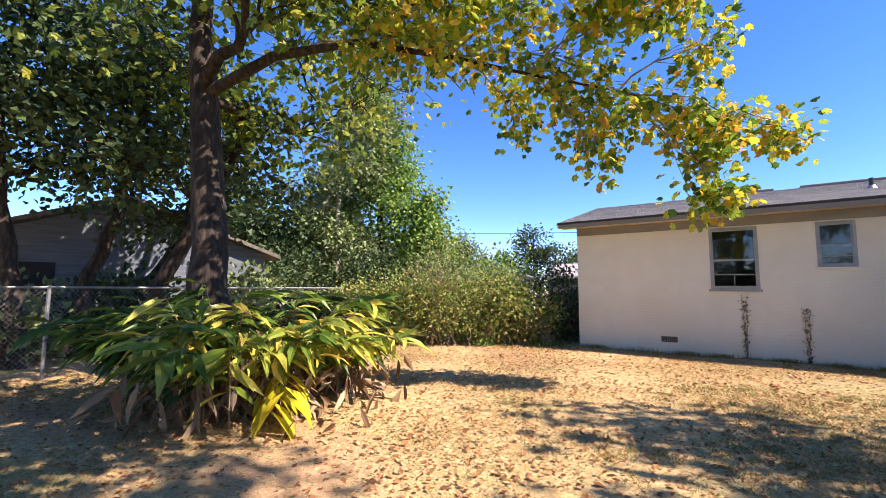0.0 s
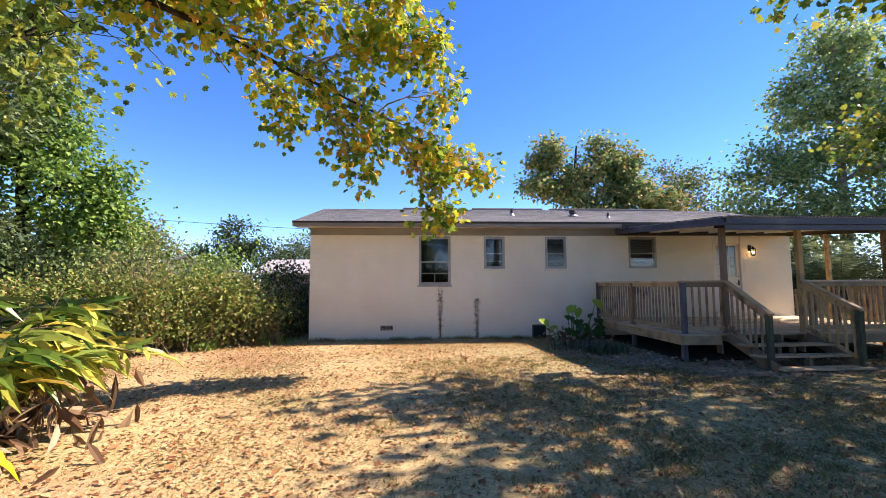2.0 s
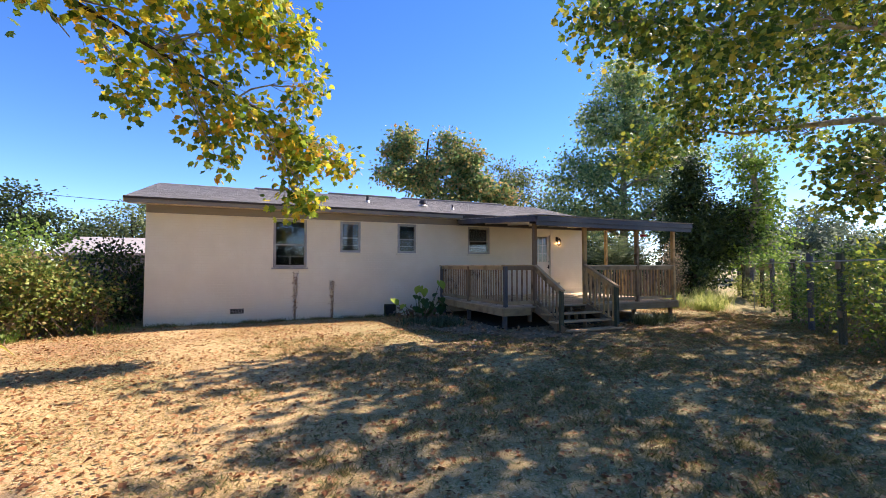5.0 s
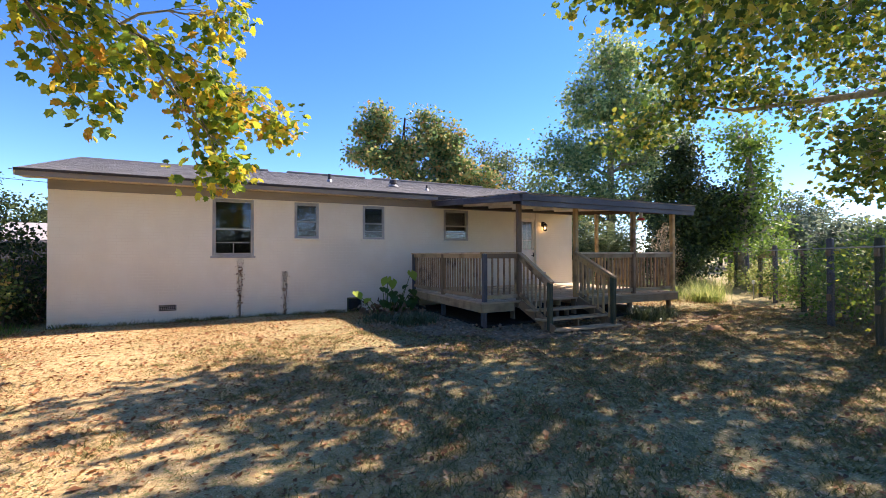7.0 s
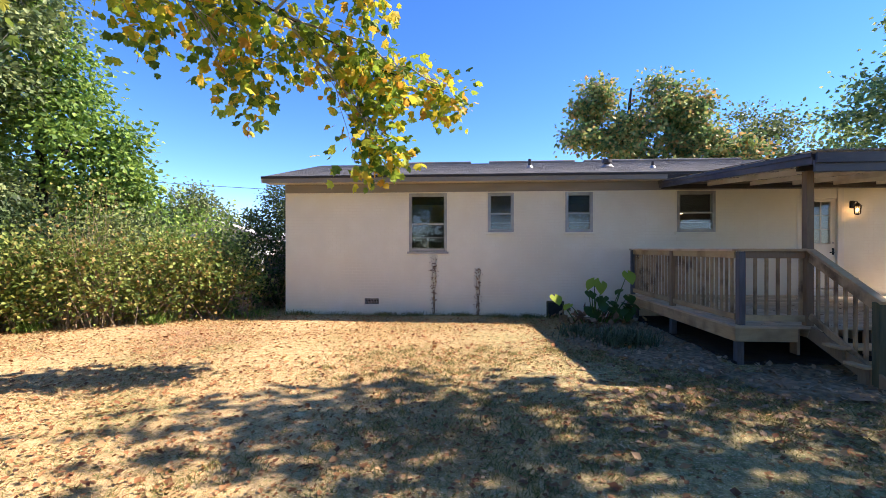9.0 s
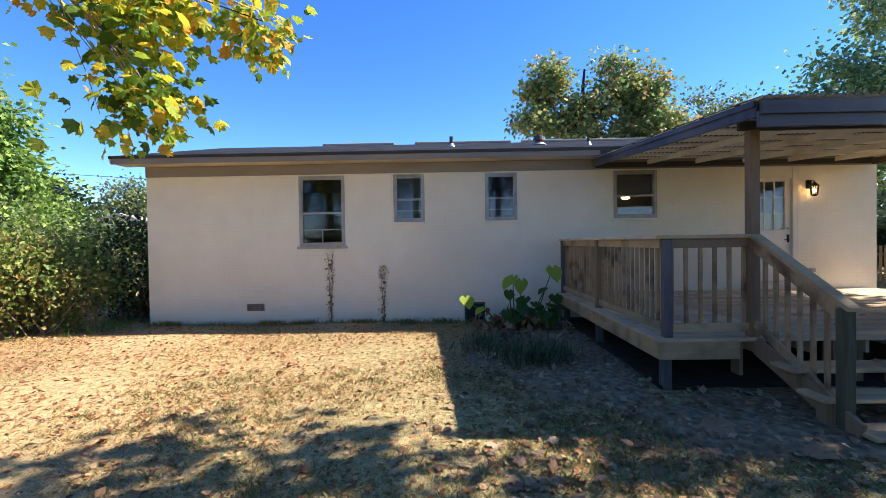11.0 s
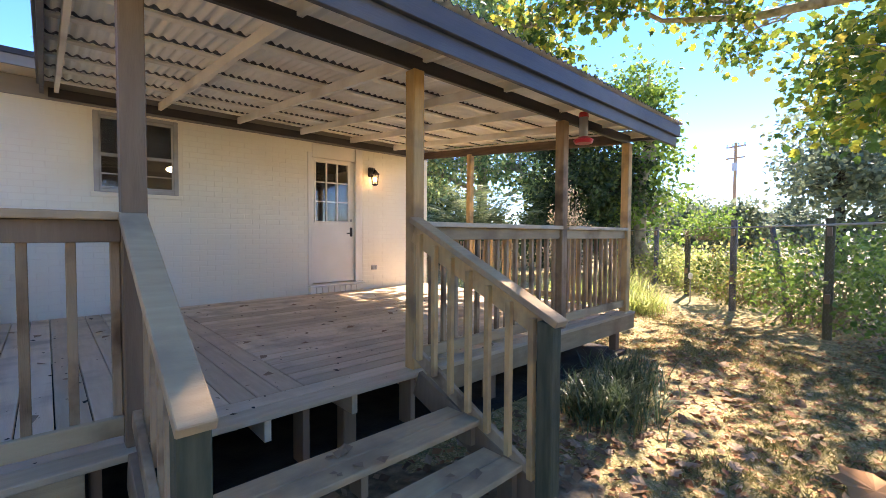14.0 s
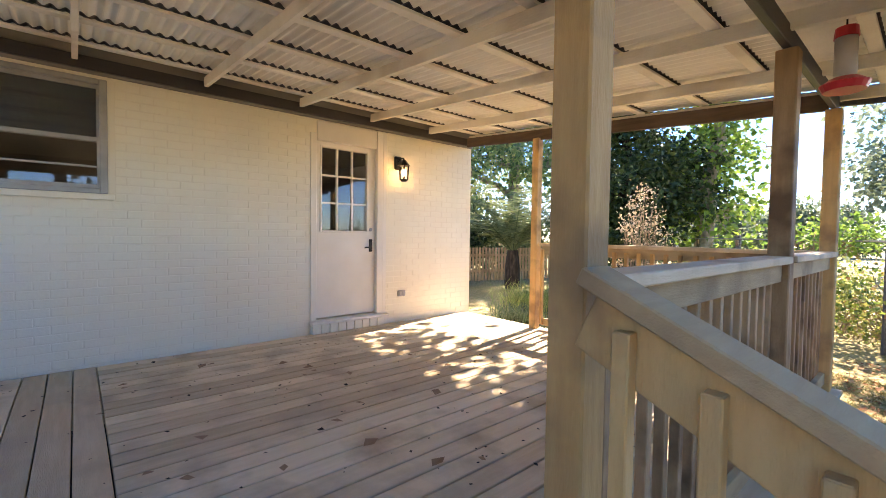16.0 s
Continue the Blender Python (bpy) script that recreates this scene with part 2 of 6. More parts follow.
def lawn_material():
    m = material("dry_leaf_strewn_lawn", [(0.33, 0.22, 0.095), (0.52, 0.36, 0.165), (0.64, 0.465, 0.23)], 9, 0.95, 0.6, 90, stain=None)
    nt = m.node_tree
    n, link = nt.nodes, nt.links.new
    b = n["Principled BSDF"]
    src = b.inputs["Base Color"].links[0].from_socket
    tc = n.new("ShaderNodeTexCoord")
    for scale, low, high, color in ((0.45, 0.54, 0.66, (0.30, 0.27, 0.10)), (0.28, 0.53, 0.66, (0.42, 0.23, 0.13)), (95, 0.60, 0.68, (0.24, 0.115, 0.055))):
        t = n.new("ShaderNodeTexNoise")
        t.inputs["Scale"].default_value, t.inputs["Detail"].default_value = scale, 6
        link(tc.outputs["Object"], t.inputs[0])
        r = n.new("ShaderNodeValToRGB")
        r.color_ramp.elements[0].position, r.color_ramp.elements[1].position = low, high
        link(t.outputs["Fac"], r.inputs[0])
        mx = n.new("ShaderNodeMix")
        mx.data_type = "RGBA"
        link(r.outputs[0], mx.inputs[0])
        link(src, mx.inputs[6])
        mx.inputs[7].default_value = (*color, 1)
        src = mx.outputs[2]
    # the sparse, greener turf of the eastern half
    sep = n.new("ShaderNodeSeparateXYZ")
    link(tc.outputs["Object"], sep.inputs[0])
    t = n.new("ShaderNodeTexNoise")
    t.inputs["Scale"].default_value, t.inputs["Detail"].default_value = 0.6, 6
    link(tc.outputs["Object"], t.inputs[0])
    add = n.new("ShaderNodeMath")
    add.operation = "MULTIPLY_ADD"
    link(t.outputs["Fac"], add.inputs[0])
    add.inputs[1].default_value = 7.0
    link(sep.outputs[0], add.inputs[2])
    ram = n.new("ShaderNodeMapRange")
    ram.inputs[1].default_value, ram.inputs[2].default_value = 2.2, 6.5
    link(add.outputs[0], ram.inputs[0])
    t4 = n.new("ShaderNodeTexNoise")
    t4.inputs["Scale"].default_value, t4.inputs["Detail"].default_value = 14, 6
    link(tc.outputs["Object"], t4.inputs[0])
    r4 = n.new("ShaderNodeValToRGB")
    for e, pos, c in zip(r4.color_ramp.elements, (0.35, 0.68), ((0.17, 0.14, 0.052), (0.45, 0.37, 0.155))):
        e.position, e.color = pos, (*c, 1)
    link(t4.outputs["Fac"], r4.inputs[0])
    mx = n.new("ShaderNodeMix")
    mx.data_type = "RGBA"
    link(ram.outputs[0], mx.inputs[0])
    link(src, mx.inputs[6])
    link(r4.outputs[0], mx.inputs[7])
    src = mx.outputs[2]
    for scale, low, high, color in ((105, 0.58, 0.66, (0.10, 0.055, 0.03)), (75, 0.58, 0.67, (0.70, 0.54, 0.35)), (26, 0.56, 0.68, (0.15, 0.165, 0.05))):
        t = n.new("ShaderNodeTexNoise")
        t.inputs["Scale"].default_value, t.inputs["Detail"].default_value = scale, 3
        link(tc.outputs["Object"], t.inputs[0])
        r = n.new("ShaderNodeValToRGB")
        r.color_ramp.elements[0].position, r.color_ramp.elements[1].position = low, high
        link(t.outputs["Fac"], r.inputs[0])
        mx = n.new("ShaderNodeMix")
        mx.data_type = "RGBA"
        link(r.outputs[0], mx.inputs[0])
        link(src, mx.inputs[6])
        mx.inputs[7].default_value = (*color, 1)
        src = mx.outputs[2]
    link(src, b.inputs["Base Color"])
    return m


LAWN = lawn_material()

# ---- builders ----
GROUND = -0.12


def thing(name, at, label, category, group="", kind=""):
    ob = new(name)
    ob.empty_display_size = 0.2
    ob.location = at
    return tagged(ob, label, category, group, kind)


def part(name, bm, mat, parent=None, label="", smooth=False):
    """One mesh object; the mesh is given in world metres and hung under its parent."""
    if isinstance(bm, bpy.types.Mesh):
        me = bm
    else:
        me = bpy.data.meshes.new(name)
        bm.to_mesh(me)
        bm.free()
    if mat and not me.materials:
        me.materials.append(mat)
    if smooth:
        me.polygons.foreach_set("use_smooth", [True] * len(me.polygons))
    ob = new(name, me)
    if parent:
        ob.parent = parent
        if parent.parent is None:
            ob.matrix_parent_inverse = Matrix.Translation(-parent.location)
    return tagged(ob, label) if label else ob


def box(x0, x1, y0, y1, z0, z1, bevel=0.0, bm=None):
    own = bm is None
    if own:
        bm = bmesh.new()
    v = bmesh.ops.create_cube(bm, size=1)["verts"]
    for p in v:
        p.co = Vector((x0 + (x1 - x0) * (p.co.x + 0.5), y0 + (y1 - y0) * (p.co.y + 0.5), z0 + (z1 - z0) * (p.co.z + 0.5)))
    if bevel and own:
        bmesh.ops.bevel(bm, geom=bm.edges[:], offset=bevel, segments=1, affect="EDGES", profile=0.5)
    return bm


def stick(a, b, w, h, bevel=0.004, bm=None, up=(0, 0, 1)):
    """A squared timber from a to b, w across and h deep."""
    a, b = Vector(a), Vector(b)
    d = b - a
    own = bm is None
    if own:
        bm = bmesh.new()
    z = d.normalized()
    x = z.cross(Vector(up))
    x = x.normalized() if x.length > 1e-4 else Vector((1, 0, 0))
    y = x.cross(z)
    rot = Matrix((x, y, z)).transposed().to_4x4()
    v = bmesh.ops.create_cube(bm, size=1)["verts"]
    m = Matrix.Translation((a + b) / 2) @ rot @ Matrix.Diagonal((w, h, d.length, 1))
    bmesh.ops.transform(bm, matrix=m, verts=v)
    if bevel and own:
        bmesh.ops.bevel(bm, geom=bm.edges[:], offset=bevel, segments=1, affect="EDGES", profile=0.5)
    return bm


def mesh_np(name, verts, faces, mat=None):
    """A mesh from arrays: verts (n, 3), faces (m, k) with one k for all."""
    me = bpy.data.meshes.new(name)
    verts, faces = np.asarray(verts, dtype=np.float32), np.asarray(faces, dtype=np.int32)
    k = faces.shape[1]
    me.vertices.add(len(verts))
    me.vertices.foreach_set("co", verts.ravel())
    me.loops.add(faces.size)
    me.loops.foreach_set("vertex_index", faces.ravel())
    me.polygons.add(len(faces))
    me.polygons.foreach_set("loop_start", np.arange(0, faces.size, k, dtype=np.int32))
    me.polygons.foreach_set("use_smooth", np.zeros(len(faces), dtype=bool))
    me.update(calc_edges=True)
    me.validate()
    if mat:
        me.materials.append(mat)
    return me


def tubes(name, paths, mat, sides=6):
    """Tapered round limbs as one mesh. paths: lists of (x, y, z, radius)."""
    vs, fs, base = [], [], 0
    ang = np.linspace(0, 2 * np.pi, sides, endpoint=False)
    ca, sa = np.cos(ang), np.sin(ang)
    for path in paths:
        p = np.asarray(path, dtype=float)
        d = np.gradient(p[:, :3], axis=0)
        d /= np.linalg.norm(d, axis=1)[:, None] + 1e-9
        ref = np.array((1.0, 0.0, 0.0)) if abs(d[0][2]) > 0.8 else np.array((0.0, 0.0, 1.0))
        u = np.cross(d, ref)
        u /= np.linalg.norm(u, axis=1)[:, None] + 1e-9
        w = np.cross(d, u)
        ring = p[:, None, :3] + p[:, None, 3:4] * (u[:, None, :] * ca[None, :, None] + w[:, None, :] * sa[None, :, None])
        vs.append(ring.reshape(-1, 3))
        m = len(p)
        i = np.arange(m - 1)[:, None] * sides
        j = np.arange(sides)[None, :]
        jn = (j + 1) % sides
        fs.append((np.stack([i + j, i + jn, i + sides + jn, i + sides + j], -1) + base).reshape(-1, 4))
        base += m * sides
    return mesh_np(name, np.concatenate(vs), np.concatenate(fs), mat)


KITE = (np.array([(0, 0, 0), (-0.42, 0.42, 0.10), (0, 1, -0.06), (0.42, 0.42, 0.10)]), np.array([(0, 2, 1), (0, 3, 2)]))
LANCE = (np.array([(0, 0, 0), (-0.10, 0.35, 0.03), (0, 0.38, 0), (0.10, 0.35, 0.03), (-0.085, 0.72, -0.02), (0, 0.74, -0.05), (0.085, 0.72, -0.02), (0, 1.05, -0.16)]),
         np.array([(0, 2, 1), (0, 3, 2), (1, 2, 5), (1, 5, 4), (2, 3, 6), (2, 6, 5), (4, 5, 7), (5, 6, 7)]))
STRAP = (LANCE[0] * np.array((1.0, 1.0, 1.8)), LANCE[1])
BROAD = (LANCE[0] * np.array((1.35, 1.0, 1.4)), LANCE[1])
LOBED = (np.array([(0, 0.30, 0.02), (0, 0, 0), (-0.22, 0.10, 0), (-0.52, 0.22, -0.06), (-0.38, 0.44, 0.02), (-0.42, 0.74, -0.06), (-0.22, 0.72, 0.02),
                   (0, 1.0, -0.08), (0.22, 0.72, 0.02), (0.42, 0.74, -0.06), (0.38, 0.44, 0.02), (0.52, 0.22, -0.06), (0.22, 0.10, 0)]),
         np.array([(0, i, i + 1) for i in range(1, 12)] + [(0, 12, 1)]))
BLADE = (np.array([(-0.05, 0, 0), (0.05, 0, 0), (0.0, 1, 0)]), np.array([(0, 1, 2)]))
CURLED = (np.array([(0, 0, 0), (-0.4, 0.4, 0.14), (0, 0.5, 0.02), (0.4, 0.45, 0.11), (0.05, 1, 0.1)]), np.array([(0, 2, 1), (0, 3, 2), (1, 2, 4), (2, 3, 4)]))


def leaves(name, shape, at, along, size, mat, rng, twist=1.0, bend=None):
    """Many leaves as one mesh: the shape at each place, its length along the direction, turned at random about it."""
    at, along = np.asarray(at, float), np.asarray(along, float)
    n = len(at)
    size = np.broadcast_to(np.asarray(size, float), (n,))
    y = along / (np.linalg.norm(along, axis=1)[:, None] + 1e-9)
    up = np.tile((0.0, 0.0, 1.0), (n, 1)) + rng.normal(0, twist, (n, 3))
    x = np.cross(y, up)
    x /= np.linalg.norm(x, axis=1)[:, None] + 1e-9
    z = np.cross(x, y)
    t, f = shape
    v = at[:, None, :] + size[:, None, None] * (t[None, :, 0:1] * x[:, None] + t[None, :, 1:2] * y[:, None] + t[None, :, 2:3] * z[:, None])
    faces = (f[None] + (np.arange(n) * len(t))[:, None, None]).reshape(-1, f.shape[1])
    return mesh_np(name, v.reshape(-1, 3), faces, mat)


def arc(a, b, lift, r0, r1, n=7, wob=0.0, rng=None):
    """A limb from a to b that bows upward by lift."""
    a, b = np.asarray(a, float), np.asarray(b, float)
    t = np.linspace(0, 1, n)[:, None]
    p = a + (b - a) * t
    p[:, 2] += lift * np.sin(np.pi * t[:, 0])
    if wob and rng is not None:
        j = rng.normal(0, wob, (n, 3))
        j[0] = j[-1] = 0
        p += j
    return np.concatenate([p, r0 + (r1 - r0) * t], axis=1)


def in_ball(rng, n, shell=0.45):
    d = rng.normal(size=(n, 3))
    d /= np.linalg.norm(d, axis=1)[:, None]
    return d * (shell + (1 - shell) * rng.random((n, 1)) ** 0.6)


def tree(name, trunk, blobs, label, seed, bark=BARK, leaf=OLIVE, shape=KITE, leaf_size=0.16, clumps=26, per=28, spread=0.42,
         category="tree", droop=-0.2, extra=(), twig_r=0.012, group="", sides=9, dense=2.3, limb=0.6):
    """A tree: a tapered trunk, limbs to each mass of the crown, branches to small clumps, and leaves round them.
    trunk: places with radius. blobs: centre, radii and how many clumps (or 0 for the usual number)."""
    rng = np.random.default_rng(seed)
    trunk = np.asarray(trunk, float)
    ob = thing(name, trunk[0][:3], label, category, group)
    fine = np.stack([np.interp(np.linspace(0, 1, 14), np.linspace(0, 1, len(trunk)), trunk[:, k]) for k in range(4)], axis=1)
    fine[1:-1, :2] += rng.normal(0, 0.04, (12, 2))
    part("trunk", tubes("trunk", [fine] + [np.asarray(e, float) for e in extra], bark, sides), None, ob, smooth=True)
    limbs, places, ways = [], [], []
    forks = [fine[3:]]
    for blob in sorted(blobs, key=lambda b: np.linalg.norm(np.asarray(b[0], float) - fine[8, :3])):
        c, r = np.asarray(blob[0], float), np.asarray(blob[1], float)
        k = blob[2] if len(blob) > 2 and blob[2] else clumps
        stock = np.concatenate(forks)
        d = np.linalg.norm(stock[:, :3] - (c - np.array((0, 0, 0.5 * abs(r[2])))), axis=1) + np.where(stock[:, 2] > c[2], 3, 0)
        near = stock[int(np.argmin(d))]
        main = arc(near[:3], c, 0.2, max(0.025, near[3] * limb), 0.022, 8, 0.1, rng)
        forks.append(main[3:])
        limbs.append(main)
        pts = c + in_ball(rng, k) * r
        for q in pts:
            s = main[rng.integers(3, 8)]
            br = arc(s[:3], q, 0.1, max(0.012, s[3] * 0.5), twig_r * 0.5, 6, 0.05, rng)
            limbs.append(br)
            m = int(dense * per * rng.uniform(0.6, 1.4))
            tpos = br[rng.integers(3, 6, m), :3]
            off = rng.normal(0, spread, (m, 3)) * np.array((1, 1, 0.7))
            far = rng.random((m, 1)) < 0.75
            places.append(np.where(far, q + off, tpos + off * 0.5))
            w = off + rng.normal(0, 0.3, (m, 3))
            w[:, 2] += droop
            ways.append(w)
    tagged(part("branchwork", tubes("branchwork", limbs, bark, 5), None, ob, smooth=True), kind="stuff")
    places, ways = np.concatenate(places), np.concatenate(ways)
    part("crown", leaves("crown", shape, places, ways, leaf_size * rng.uniform(0.6, 1.3, len(places)), leaf, rng), None, ob)
    return ob

# ---- ground ----


def ground_sheet():
    near = np.arange(-24, 40.01, 0.5)
    far = np.array([60, 90, 140, 240, 500, 1200, 2500.0])
    xs = np.concatenate([-far[::-1], near, far + 20])
    ys = xs
    gx, gy = np.meshgrid(xs, ys)
    gz = GROUND + 0.012 * np.sin(gx * 1.7 + gy * 0.6) + 0.010 * np.sin(gy * 2.3 - gx * 0.9)
    v = np.stack([gx, gy, gz], -1).reshape(-1, 3)
    w, h = len(xs), len(ys)
    i = (np.arange(h - 1)[:, None] * w + np.arange(w - 1)[None, :]).ravel()
    return mesh_np("ground", v, np.stack([i, i + 1, i + w + 1, i + w], -1), LAWN)


tagged(part("ground", ground_sheet(), None, smooth=True), "dry tan lawn strewn with fallen leaves", "lawn", kind="structure")

# ---- the house ----
HX0, HX1, HY0, HY1, WALL_TOP = -3.81, 11.13, 11.9, 19.5, 3.2
OPENINGS = {  # x0, x1, z0, z1
    "window_1": (-0.62, 0.31, 1.47, 2.92), "window_2": (1.34, 1.96, 1.945, 2.92), "window_3": (3.225, 3.86, 1.945, 2.92),
    "window_4": (5.845, 6.71, 1.945, 2.92), "door_1": (8.60, 9.47, 0.60, 2.74)}


def wall_with_openings(x0, x1, z0, z1, y0, y1, openings):
    bm = bmesh.new()
    x = x0
    for a, b, c, d in sorted(openings):
        box(x, a, y0, y1, z0, z1, bm=bm)
        box(a, b, y0, y1, z0, c, bm=bm)
        box(a, b, y0, y1, d, z1, bm=bm)
        x = b
    box(x, x1, y0, y1, z0, z1, bm=bm)
    return bm


house_wall = tagged(part("wall_south", wall_with_openings(HX0, HX1, -0.3, WALL_TOP, HY0 + 0.003, HY0 + 0.22, OPENINGS.values()), MORTAR),
                    "cream painted brick house wall with four windows", "wall", kind="structure")
for nm, b in (("wall_west", (HX0, HX0 + 0.2, HY0 + 0.23, HY1, -0.3, WALL_TOP)), ("wall_east", (HX1 - 0.2, HX1, HY0 + 0.23, HY1, -0.3, WALL_TOP)),
              ("wall_north", (HX0 + 0.21, HX1 - 0.21, HY1 - 0.2, HY1, -0.3, WALL_TOP))):
    tagged(part(nm, box(*b), CREAM), "cream painted brick house wall", "wall", kind="structure")
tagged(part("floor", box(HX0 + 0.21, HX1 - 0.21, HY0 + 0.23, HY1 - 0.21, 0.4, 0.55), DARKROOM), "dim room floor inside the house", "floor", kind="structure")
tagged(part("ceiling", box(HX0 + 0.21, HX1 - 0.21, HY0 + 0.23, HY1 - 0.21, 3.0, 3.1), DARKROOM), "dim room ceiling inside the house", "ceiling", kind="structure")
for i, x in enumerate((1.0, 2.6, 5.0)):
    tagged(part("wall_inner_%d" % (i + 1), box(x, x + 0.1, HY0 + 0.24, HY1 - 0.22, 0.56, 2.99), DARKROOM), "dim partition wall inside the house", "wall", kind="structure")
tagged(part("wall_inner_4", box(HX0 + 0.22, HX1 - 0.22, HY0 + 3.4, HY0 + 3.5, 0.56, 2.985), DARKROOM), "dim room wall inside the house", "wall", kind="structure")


def gable(x, y0, y1, z0, zr):
    bm = bmesh.new()
    ym = (y0 + y1) / 2
    a = [bm.verts.new((x + s, y, z)) for s in (0, 0.15) for y, z in ((y0, z0), (y1, z0), (ym, zr))]
    bm.faces.new(a[:3][::-1])
    bm.faces.new(a[3:])
    for i, j in ((0, 1), (1, 2), (2, 0)):
        bm.faces.new((a[i], a[j], a[j + 3], a[i + 3]))
    return bm


RIDGE_Y, RIDGE_Z, EAVE_Y, EAVE_Z = 15.7, 4.40, 11.45, 3.30
SLOPE = (RIDGE_Z - EAVE_Z) / (RIDGE_Y - EAVE_Y)
for nm, x in (("gable_west", HX0), ("gable_east", HX1 - 0.15)):
    tagged(part(nm, gable(x, HY0 + 0.02, HY1, WALL_TOP + 0.005, 4.18), CREAM), "cream gable end of the house", "wall", kind="structure")


def roof_slab(y0, z0, y1, z1):
    bm = bmesh.new()
    x0, x1, th = -4.2, 11.5, 0.05
    v = [bm.verts.new(p) for p in ((x0, y0, z0), (x1, y0, z0), (x1, y1, z1), (x0, y1, z1), (x0, y0, z0 - th), (x1, y0, z0 - th), (x1, y1, z1 - th), (x0, y1, z1 - th))]
    for f in ((0, 1, 2, 3), (7, 6, 5, 4), (0, 4, 5, 1), (1, 5, 6, 2), (2, 6, 7, 3), (3, 7, 4, 0)):
        bm.faces.new([v[i] for i in f])
    return bm


roof = thing("roof", (3.65, RIDGE_Y, 3.2), "low grey asphalt shingle roof with dark eave edge", "roof", kind="structure")
part("roof_slope", roof_slab(EAVE_Y, EAVE_Z, RIDGE_Y, RIDGE_Z), SHINGLE, roof)
part("roof_slope", roof_slab(19.95, EAVE_Z, RIDGE_Y + 0.001, RIDGE_Z), SHINGLE, roof)


def shingle_rows():
    rng = np.random.default_rng(5)
    vs, fs = [], []
    run = RIDGE_Y - EAVE_Y
    rows = 26
    for r in range(rows):
        y0, y1 = EAVE_Y - 0.01 + run * r / rows, EAVE_Y + run * (r + 1) / rows
        x = -4.21 - rng.random() * 0.3
        while x < 11.5:
            w = rng.uniform(0.28, 0.34)
            a, b = max(x, -4.21), min(x + w - 0.006, 11.51)
            if b > a:
                z0, z1 = EAVE_Z + SLOPE * (y0 - EAVE_Y), EAVE_Z + SLOPE * (y1 - EAVE_Y)
                k = len(vs)
                vs += [(a, y0, z0 + 0.014), (b, y0, z0 + 0.014), (b, y1, z1 + 0.004), (a, y1, z1 + 0.004), (a, y0, z0 + 0.001), (b, y0, z0 + 0.001)]
                fs += [(k, k + 1, k + 2, k + 3), (k + 4, k + 5, k + 1, k)]
            x += w
    return mesh_np("shingles", vs, fs, SHINGLE)


tagged(part("shingles", shingle_rows(), None, roof), kind="stuff")
for a, b in ((-1.2, 0.9), (1.5, 4.3), (4.6, 9.5)):
    part("ridge_vent", box(a, b, RIDGE_Y - 0.14, RIDGE_Y + 0.14, RIDGE_Z - 0.02, RIDGE_Z + 0.05, 0.015), SHINGLE, roof)
part("drip_edge", box(-4.22, 11.52, EAVE_Y - 0.022, EAVE_Y - 0.002, EAVE_Z - 0.045, EAVE_Z + 0.012), DARKTRIM, roof, "dark metal drip edge")
part("fascia", box(-4.19, 5.42, EAVE_Y + 0.002, EAVE_Y + 0.03, EAVE_Z - 0.15, EAVE_Z - 0.05), TAUPE, roof, "taupe painted fascia board")
part("fascia", box(5.425, 11.49, EAVE_Y + 0.002, EAVE_Y + 0.03, EAVE_Z - 0.15, EAVE_Z - 0.05), DARKTRIM, roof)
part("soffit", box(-4.19, 11.49, EAVE_Y + 0.032, HY0 - 0.03, EAVE_Z - 0.135, EAVE_Z - 0.115), SOFFIT, roof)
part("frieze_board", box(HX0 + 0.002, 11.128, HY0 - 0.028, HY0 + 0.01, 2.95, EAVE_Z - 0.137), TAUPE, roof, "taupe frieze board under the eave")
for x in (-4.21, 11.49):
    part("rake_board", stick((x, EAVE_Y + 0.01, EAVE_Z - 0.09), (x, RIDGE_Y, RIDGE_Z - 0.09), 0.03, 0.11), SOFFIT, roof)


